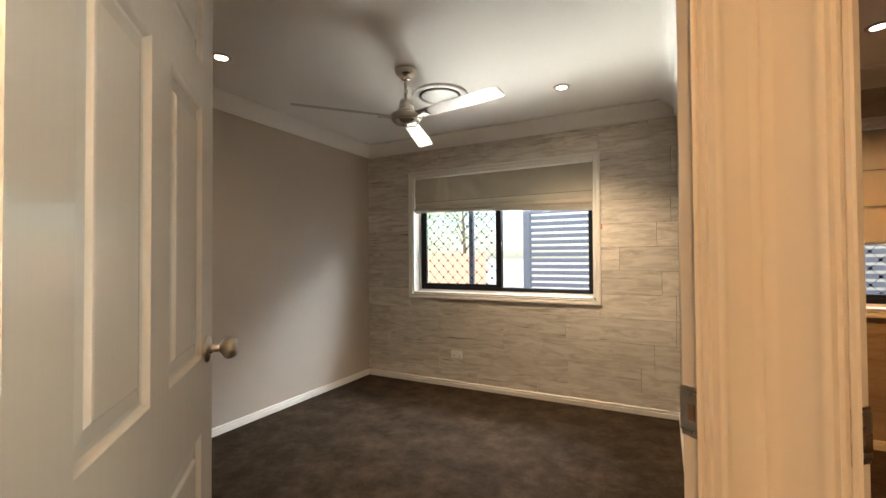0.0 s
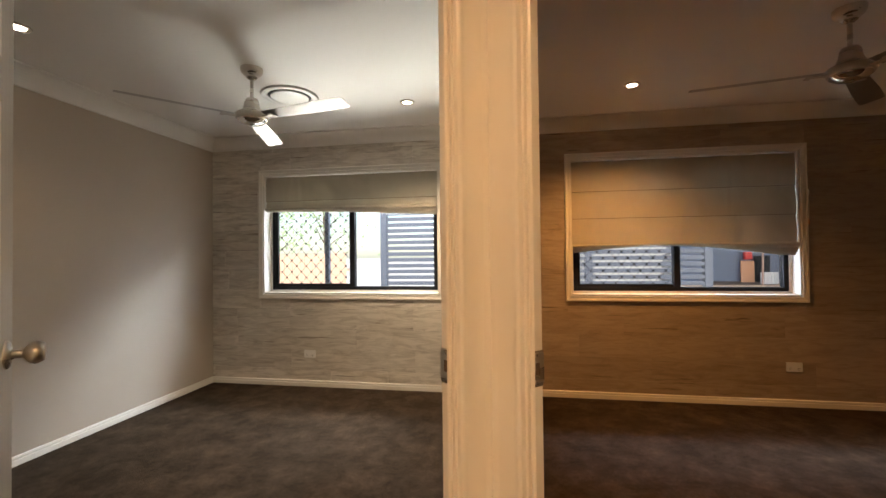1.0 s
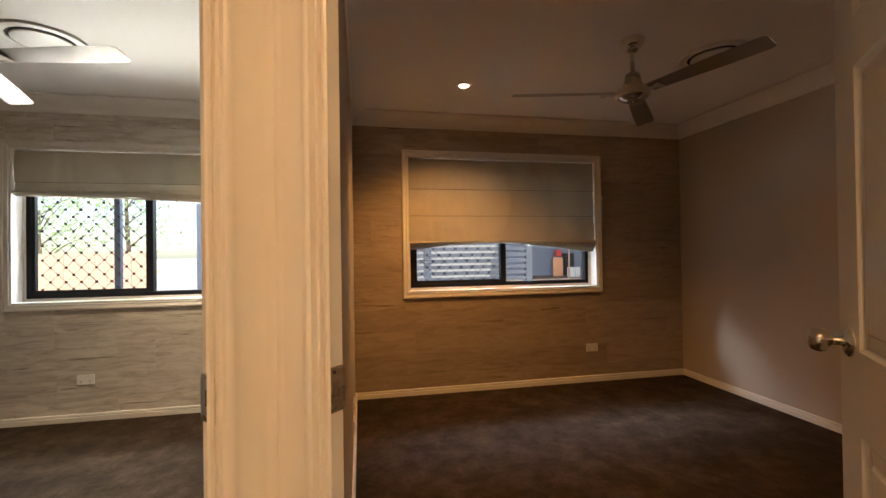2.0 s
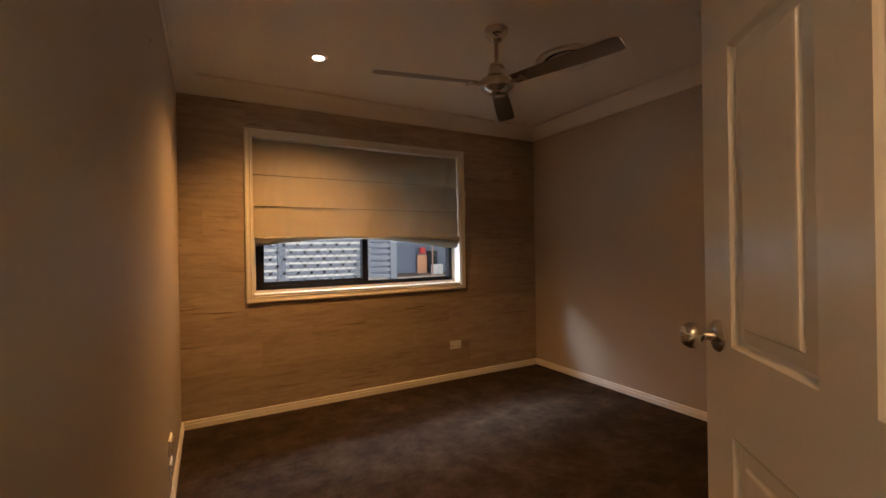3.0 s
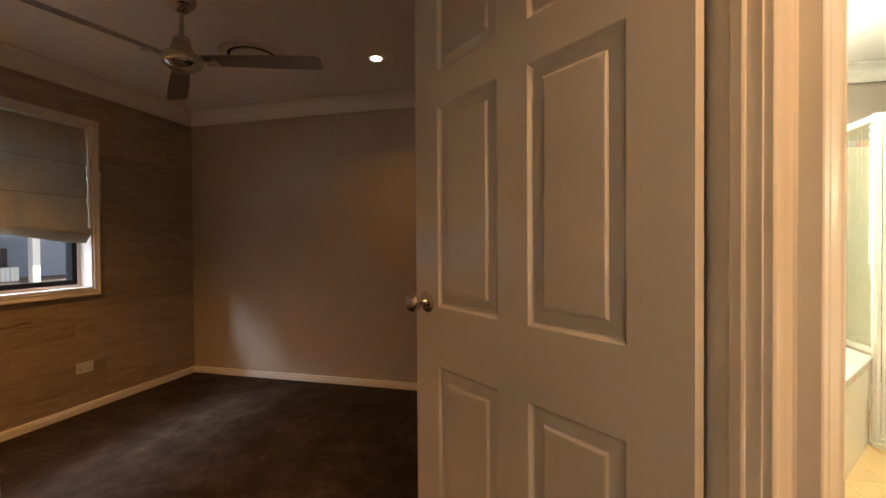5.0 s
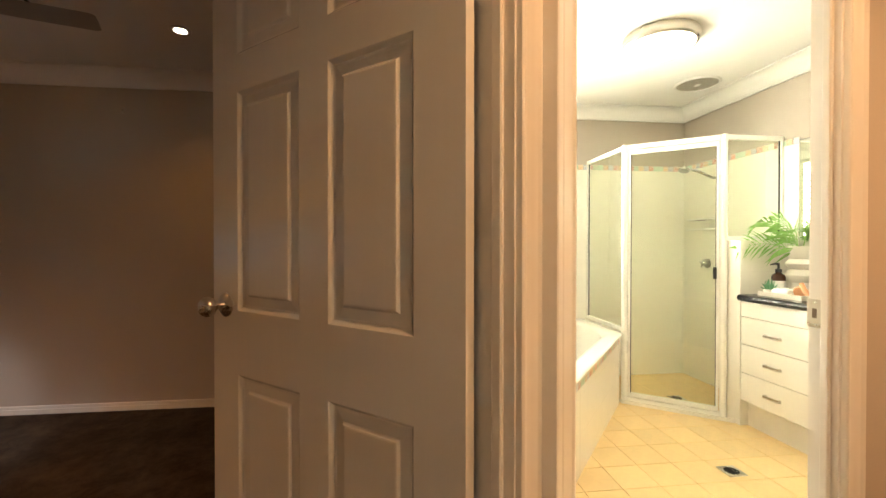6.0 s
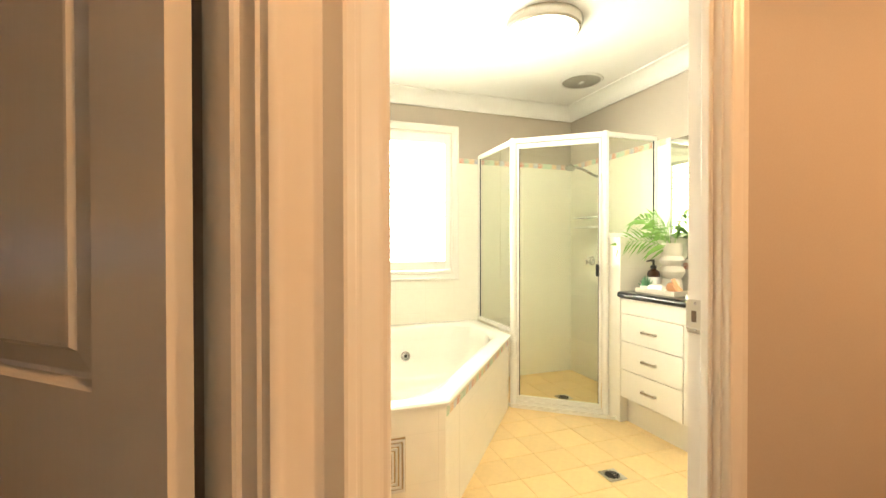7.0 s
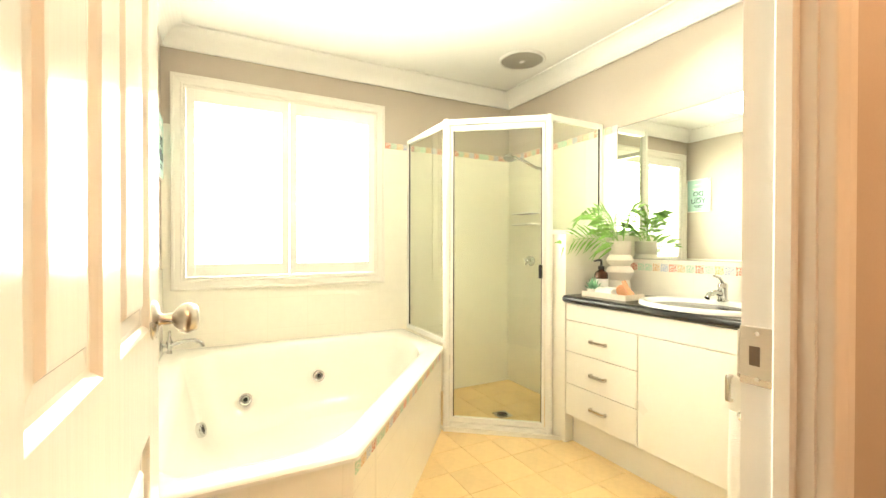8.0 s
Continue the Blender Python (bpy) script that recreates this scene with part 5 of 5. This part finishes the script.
t = thing("succulent", "small green succulent in a pale pot on the tray", "plant", pose(2.885, -1.448, 0.862) @ Matrix.Diagonal((1.25, 1.25, 1.2, 1)))
part("pot", lathe(bmesh.new(), [(0.020, 0), (0.026, 0.004), (0.029, 0.030), (0.025, 0.031), (0.023, 0.024), (0.002, 0.024)], 20), "vase", t, "", True)
bm = bmesh.new()
for ring_n, rad, up in ((10, 0.040, 0.040), (9, 0.032, 0.058), (7, 0.020, 0.072), (4, 0.009, 0.082)):
    for k in range(ring_n):
        q = 2 * math.pi * k / ring_n + up * 60
        tip = Vector((rad * math.cos(q), rad * math.sin(q), up))
        root = Vector((0.006 * math.cos(q), 0.006 * math.sin(q), 0.024))
        tube(bm, [root, root.lerp(tip, 0.55) + Vector((0, 0, -0.003)), tip], 0.0062, 6, 0.001)
part("leaves", bm, "succulent", t, "fleshy pointed leaves", True)
for i, (x, y) in enumerate([(2.800, -1.445), (2.785, -1.497)]):
    t = thing("rolled_towel", "small white rolled face towel on the tray", "towel", pose(x, y, 0.886, 0, 90, 4 * i), group="rolled towels")
    part("roll", lathe(bmesh.new(), [(0.010, -0.050), (0.020, -0.054), (0.0235, -0.048), (0.0245, 0.0), (0.0235, 0.048), (0.020, 0.054), (0.010, 0.050)], 22), "towel", t, "", True)
t = thing("bath_brush", "orange wooden massage brush leaning on the tray", "brush", pose(2.695, -1.480, 0.867))
part("handle", tube(bmesh.new(), [(-0.035, 0, 0.012), (-0.006, 0.004, 0.045), (0.012, 0.006, 0.085)], 0.017, 12, 0.012), "brush", t, "", True)
part("head", lathe(bmesh.new(), [(0.006, -0.01), (0.034, -0.008), (0.038, 0.0), (0.034, 0.012), (0.006, 0.015)], 20, Matrix.Translation((0.02, 0, 0.03)) @ Euler((radians(70), 0, radians(20))).to_matrix().to_4x4()), "brush", t, "", True)

# towel on a chrome hook at the vanity's door
t = thing("towel_hook", "round chrome hook on the vanity door", "hook", pose(2.035, VF, 0.50))
part("stem", lathe(bmesh.new(), [(0.016, 0), (0.016, 0.004), (0.007, 0.008), (0.007, 0.030), (0.019, 0.036), (0.021, 0.046), (0.014, 0.053), (0.002, 0.054)], 20, Euler((radians(-90), 0, 0)).to_matrix().to_4x4()), "chrome", t, "", True)
bm = cloth(bmesh.new(), -0.075, 0.075, -0.44, 0.0, 0.03, -0.010, 5.5, nx=16, nz=10, ripple=0.012)
solo("hand_towel", bm, "towel", "white hand towel hanging from a chrome hook", "towel", True, pose(2.015, VF, 0.505))

# framed sign on the wall behind the door
t = thing("wall_sign", "aqua framed sign with dark lettering", "sign", pose(3.970, BN, 1.69))
part("board", boxed(-0.12, 0.12, -0.012, 0, -0.17, 0.17, bevel=0.003), "sign", t)
part("border", boxed(-0.128, 0.128, -0.008, 0.0, -0.178, 0.178), "plate", t, "pale border")


def words(text, size, x, z):
    c = bpy.data.curves.new("words", "FONT")
    c.body, c.size, c.align_x, c.extrude = text, size, "CENTER", 0.0008
    c.materials.append(M["ink"])
    ob = new("lettering", c)
    ob.parent = t
    ob.matrix_basis = pose(x, -0.0132, z, 90, 0, 0)
    return tagged(ob, "dark printed letters")


words("DO", 0.075, 0, -0.005)
words("YOU", 0.075, 0, -0.085)
for z, w in ((0.115, 0.09), (0.070, 0.13), (0.055, 0.10), (-0.030, 0.08), (-0.115, 0.10), (-0.130, 0.07)):
    part("printed_bar", boxed(-w / 2, w / 2, -0.0135, -0.0125, z, z + 0.008), "plate" if z > 0 else "ink", t)
for x in (-0.10, 0.10):
    part("clip", boxed(x - 0.008, x + 0.008, -0.014, -0.002, 0.165, 0.186, bevel=0.002), "nickel", t)

# floor drain
t = thing("floor_drain", "square metal floor drain in the tiles", "drain", pose(2.487, -0.842, 0.001))
part("plate", boxed(-0.05, 0.05, -0.05, 0.05, -0.001, 0.004, bevel=0.001), "nickel", t)
for i in range(-3, 4):
    w = math.sqrt(max(0, 0.036 ** 2 - (i * 0.0105) ** 2))
    part("slot", boxed(-w, w, i * 0.0105 - 0.0032, i * 0.0105 + 0.0032, 0.0035, 0.0052), "dark", t, m=pose(0, 0, 0, 0, 0, 45))
copy_thing(t, pose(3.50, -1.262, 0.001))


# ---- outside ----
G = -0.25
structure("ground", boxed(-150, 150, NY + 0.25, 250, G - 0.2, G), "paving", "pale paved yard running out to lawn", "ground")
# pale sheet added to whiten the ground behind the bathroom shutters
structure("pavement", boxed(BX + 0.6, 9.0, -5.0, 4.0, G, G + 0.03), "paving", "pale sheet added on the ground outside the bathroom window", "pavement")
structure("ground_house", boxed(-150, 150, -150, NY + 0.24, G - 0.2, G), "grass", "dry lawn round the house", "ground")

t = thing("verandah_post", "square grey verandah post outside the window", "post", pose(-1.62, 5.30, G))
part("shaft", boxed(-0.027, 0.027, -0.027, 0.027, 0, 2.86, bevel=0.004), "slat", t)
part("shoe", boxed(-0.04, 0.04, -0.04, 0.04, 0, 0.10), "slat", t)

t = thing("slat_screen", "grey powder-coated horizontal slat screen", "fence")
for x in (-1.35, 0.15, 1.65, 3.20):
    part("post", boxed(x - 0.05, x + 0.05, 6.68, 6.78, G, 1.90, bevel=0.004), "slat", t)
slat = finish(box(bmesh.new(), -0.70, 0.70, -0.010, 0.010, -0.029, 0.029, bevel=0.003))
for x in (-0.60, 0.90, 2.425):
    for i in range(24):
        part("slat", slat, "slat", t, m=pose(x, 6.70, G + 0.10 + i * 0.088) @ Matrix.Diagonal((1.0 if x < 2 else 1.036, 1, 1, 1)))
    part("stay", boxed(x + 0.33, x + 0.36, 6.715, 6.735, G + 0.05, 1.86), "slat", t)
settle(t, (0.9, 6.7, G))

t = thing("paling_fence", "weathered orange timber paling fence", "fence")
rnd = random.Random(4)
pal = finish(box(bmesh.new(), -0.0545, 0.0545, -0.009, 0.009, 0, 1.55))
for i in range(42):
    part("paling", pal, "fence", t, m=pose(-8.2 + i * 0.112, 10.6 + rnd.uniform(-0.006, 0.006), G + rnd.uniform(-0.01, 0.02)))
for z in (0.3, 1.1):
    part("rail", boxed(-8.3, -3.5, 10.62, 10.67, G + z, G + z + 0.075), "fence", t)
settle(t, (-5.9, 10.6, G))


def tree(label, x, y, h, spread, seed):
    rnd = random.Random(seed)
    t = thing("tree", label, "tree", pose(x, y, G))
    bm = bmesh.new()
    tube(bm, [(0, 0, 0), (0.05, 0.02, h * 0.3), (-0.03, 0.05, h * 0.6), (0.02, 0, h * 0.8)], 0.08, 10, 0.03)
    tips = []
    for k in range(9):
        q = k * 2.4
        a = Vector((0, 0, h * (0.35 + 0.05 * k)))
        b = a + Vector((math.cos(q), math.sin(q), 0.7)) * spread * rnd.uniform(0.5, 0.9)
        tube(bm, [a, a.lerp(b, 0.5) + Vector((0, 0, 0.1)), b], 0.022, 6, 0.008)
        tips += [b, a.lerp(b, 0.6)]
    part("trunk", bm, "bark", t, "brown bark", True)
    bm = bmesh.new()
    for p in tips:
        for _ in range(58):
            c = p + Vector((rnd.gauss(0, 1), rnd.gauss(0, 1), rnd.gauss(0, 0.8))) * spread * 0.26
            n_ = Vector((rnd.uniform(-1, 1), rnd.uniform(-1, 1), rnd.uniform(-1, 1))).normalized()
            u_ = n_.orthogonal().normalized() * rnd.uniform(0.05, 0.10)
            w_ = n_.cross(u_).normalized() * 0.028
            bm.faces.new([bm.verts.new(v) for v in (c - u_, c + w_, c + u_, c - w_)])
    part("crown", bm, "foliage", t, "loose green leaves")
    return t


tree("leafy garden tree behind the fence", -6.0, 14.6, 4.8, 1.6, 1)
tree("leafy garden tree behind the fence", -8.6, 15.2, 3.6, 1.4, 2)
for i, (x, y, s) in enumerate([(-2.35, 8.7, 0.42), (-2.85, 8.9, 0.36), (-2.0, 9.3, 0.5), (-3.5, 9.4, 0.30), (-4.1, 9.8, 0.26), (-4.9, 9.9, 0.30), (-5.8, 9.9, 0.24), (-6.6, 10.0, 0.28)]):
    bm = bmesh.new()
    bmesh.ops.create_icosphere(bm, subdivisions=3, radius=s)
    for v in bm.verts:
        v.co *= 1 + 0.35 * noise.noise(v.co * 2.3 / s * 0.5 + Vector((i * 7, 0, 0)))
        v.co.z = max(v.co.z * 0.8, -0.25 * s)
    solo("boulder", bm, "rock", "grey garden boulder on the paving", "rock", True, pose(x, y, G + 0.24 * s), group="garden boulders")

structure("carport_wall", boxed(0.9, 4.2, 10.5, 10.6, G, 2.6), "grey_wall", "grey rendered wall behind the slat screen")
structure("backdrop_wall", boxed(4.2, 9.0, 10.5, 10.6, G, 2.6), "carport", "blue-grey clad wall at the end of the carport")
t = thing("garden_bed", "raised mulch bed with a pale timber edge", "garden bed", pose(5.0, 9.2, G))
bm = loft(bmesh.new(), [[(x, -1.0, 0), (x, -1.0, 0.46), (x, 0.2, 0.60), (x, 1.28, 0.86), (x, 1.28, 0)] for x in (-1.6, 2.0)])
part("soil", bm, "bark", t, "dark mulch rising to the wall")
part("edging", boxed(-1.65, 2.05, -1.06, -1.0, 0, 0.50), "paving", t)
t = thing("pale_panel", "pale corrugated panel leaning at the carport wall", "panel", pose(5.86, 10.30, G + 0.60))
for i in range(5):
    part("rib", boxed(-0.17 + i * 0.068, -0.11 + i * 0.068, -0.012 - 0.006 * (i % 2), 0.012, 0, 0.46), "vent", t)
solo("brown_board", boxed(-0.13, 0.13, -0.015, 0.015, 0, 0.46, bevel=0.004), "brush", "brown board leaning by the wall", "board", m=pose(5.50, 10.42, G + 0.84))
solo("red_box", boxed(-0.07, 0.07, -0.05, 0.05, -0.08, 0.08, bevel=0.012), "red", "small red box fixed to the wall", "box", m=pose(5.49, 10.38, 1.16))
solo("dark_panel", boxed(-0.15, 0.15, -0.01, 0.01, 0, 0.55), "dark", "dark screen panel behind the ribbed panel", "panel", m=pose(5.80, 10.46, G + 0.85))
solo("broom_handle", tube(bmesh.new(), [(0, 0, 0), (0.05, 0.05, 1.0)], 0.018, 8), "fence", "orange wooden broom handle leaning on the wall", "broom", True, pose(5.68, 10.22, G + 0.62))
solo("carport_post", boxed(-0.06, 0.06, -0.06, 0.06, 0, 2.8, bevel=0.005), "gloss", "white square post of the carport", "post", m=pose(6.08, 10.0, G))
structure("carport_roof", boxed(4.2, 9.0, 8.3, 10.7, 2.60, 2.70), "slat", "flat carport roof", "roof")

# ---- pieces: planks of the window wall ----
rnd = random.Random(11)
HZ, LEN = 0.190, 1.22


def pieces_of(x0, x1, z0, z1, hole):
    out = [(x0, x1, z0, z1)]
    hx0, hx1, hz0, hz1 = hole
    if x1 <= hx0 or x0 >= hx1 or z1 <= hz0 or z0 >= hz1:
        return out
    return cut_out(x0, x1, z0, z1, (max(x0, hx0), min(x1, hx1), max(z0, hz0), min(z1, hz1)))


for xa, xb, hole in ((AX0, DX0, WIN_A), (DX1, BX1, WIN_B)):
    hole = (hole[0] - 0.03, hole[1] + 0.03, hole[2] - 0.03, hole[3] + 0.03)
    z = -0.03
    while z < C - 0.02:
        x = xa - rnd.uniform(0.05, LEN - 0.1)
        while x < xb:
            run_on = rnd.choice((LEN, LEN, 0.82, 0.56)) if xb < 1 else LEN
            a, b = max(x, xa), min(x + run_on, xb)
            if b - a > 0.02:
                for p0, p1, q0, q1 in pieces_of(a, b, z, min(z + HZ, C), hole):
                    if p1 - p0 < 0.01 or q1 - q0 < 0.01:
                        continue
                    proud = rnd.uniform(0, 0.0012)
                    g = 0.0011 if xb < 1 else 0.0005
                    w, h = (p1 - p0) / 2 - g, (q1 - q0) / 2 - g
                    bm = boxed(-w, w, -proud, 0.0078, -h, h)
                    part("plank", bm, "plank" if xb < 1 else "plank_b", wall_north, m=pose((p0 + p1) / 2, NY, (q0 + q1) / 2))
            x += run_on
        z += HZ

# ---- pieces: bathroom floor tiles ----
floor_b = bpy.data.objects["floor_bathroom"]
tile_data = {}
PX, PY, GAP = 0.205, 0.195, 0.0022


def in_tub(x, y):
    inside = False
    n_ = len(TUB)
    for i in range(n_):
        (ax, ay), (bx, by) = TUB[i], TUB[(i + 1) % n_]
        if (ay > y) != (by > y) and x < (bx - ax) * (y - ay) / (by - ay) + ax:
            inside = not inside
    return inside


for i in range(-6, 9):
    for j in range(-7, 8):
        x0, x1 = max(HW + 0.01, 2.61 + i * PX), min(BX, 2.61 + (i + 1) * PX)
        y0, y1 = max(BS, -0.59 + j * PY), min(BN, -0.59 + (j + 1) * PY)
        if x1 - x0 < 0.02 or y1 - y0 < 0.02:
            continue
        if all(in_tub(x, y) for x in (x0, x1) for y in (y0, y1)) or (y1 < VF - 0.08 and x1 < 3.0):
            continue
        key = (round(x1 - x0, 3), round(y1 - y0, 3))
        if key not in tile_data:
            w, h = key[0] / 2 - GAP / 2, key[1] / 2 - GAP / 2
            tile_data[key] = finish(loft(bmesh.new(), [[(-w, -h, -0.004), (w, -h, -0.004), (w, h, -0.004), (-w, h, -0.004)], [(-w, -h, -0.001), (w, -h, -0.001), (w, h, -0.001), (-w, h, -0.001)], [(-w + 0.0015, -h + 0.0015, 0), (w - 0.0015, -h + 0.0015, 0), (w - 0.0015, h - 0.0015, 0), (-w + 0.0015, h - 0.0015, 0)]]))
        part("tile", tile_data[key], "floor_tile", floor_b, m=pose((x0 + x1) / 2, (y0 + y1) / 2, rnd.uniform(-0.0004, 0.0003)))

# ---- pieces: patterned border tiles ----
MOS = [finish(box(bmesh.new(), -0.0225, 0.0225, -0.001, 0.004, -0.0215, 0.0215, bevel=0.0012)) for _ in range(4)]
for i, d_ in enumerate(MOS):
    d_.materials.append(M["mosaic%d" % i])
order = [0, 1, 2, 3, 0, 1, 1, 2, 3, 0, 2, 1]


def border(parent, a, b, z, inward, k=0):
    """A row of small tiles from a to b, facing inward."""
    a, b = Vector((*a, z)), Vector((*b, z))
    d_ = (b - a)
    n_ = int(d_.length / 0.0475)
    turn = math.degrees(math.atan2(inward[1], inward[0])) + 90
    for i in range(n_):
        p = a + d_ * ((i + 0.5) / n_)
        part("border_tile", MOS[order[(i + k) % 12]], "mosaic0", parent, m=parent.matrix_world.inverted() @ pose(p.x, p.y, p.z, 0, 0, turn))


south, east = bpy.data.objects["wall_tiles_south"], bpy.data.objects["wall_tiles_east"]
bpy.context.view_layer.update()
border(east, (BX - 0.0, -0.645), (BX - 0.0, BS + 0.01), ZT + 0.022, (-1, 0))
border(east, (BX - 0.0, 0.718), (BX - 0.0, 0.690), 0.895, (-1, 0), 3)
border(south, (BX - 0.01, BS), (2.985, BS), ZT + 0.022, (0, 1), 5)
border(south, (2.985, BS), (BW + 0.01, BS), 1.018, (0, 1), 2)
dirv = (Vector(TUB[2]) - Vector(TUB[1])).normalized()
nv = Vector((dirv.y, -dirv.x))
if nv.x > 0:
    nv = -nv
s0, s1 = Vector(TUB[1]) - nv * 0.018 + dirv * 0.02, Vector(TUB[2]) - nv * 0.018 - dirv * 0.02
border(apron, tuple(s0), tuple(s1), RIM - 0.054, tuple(nv), 1)
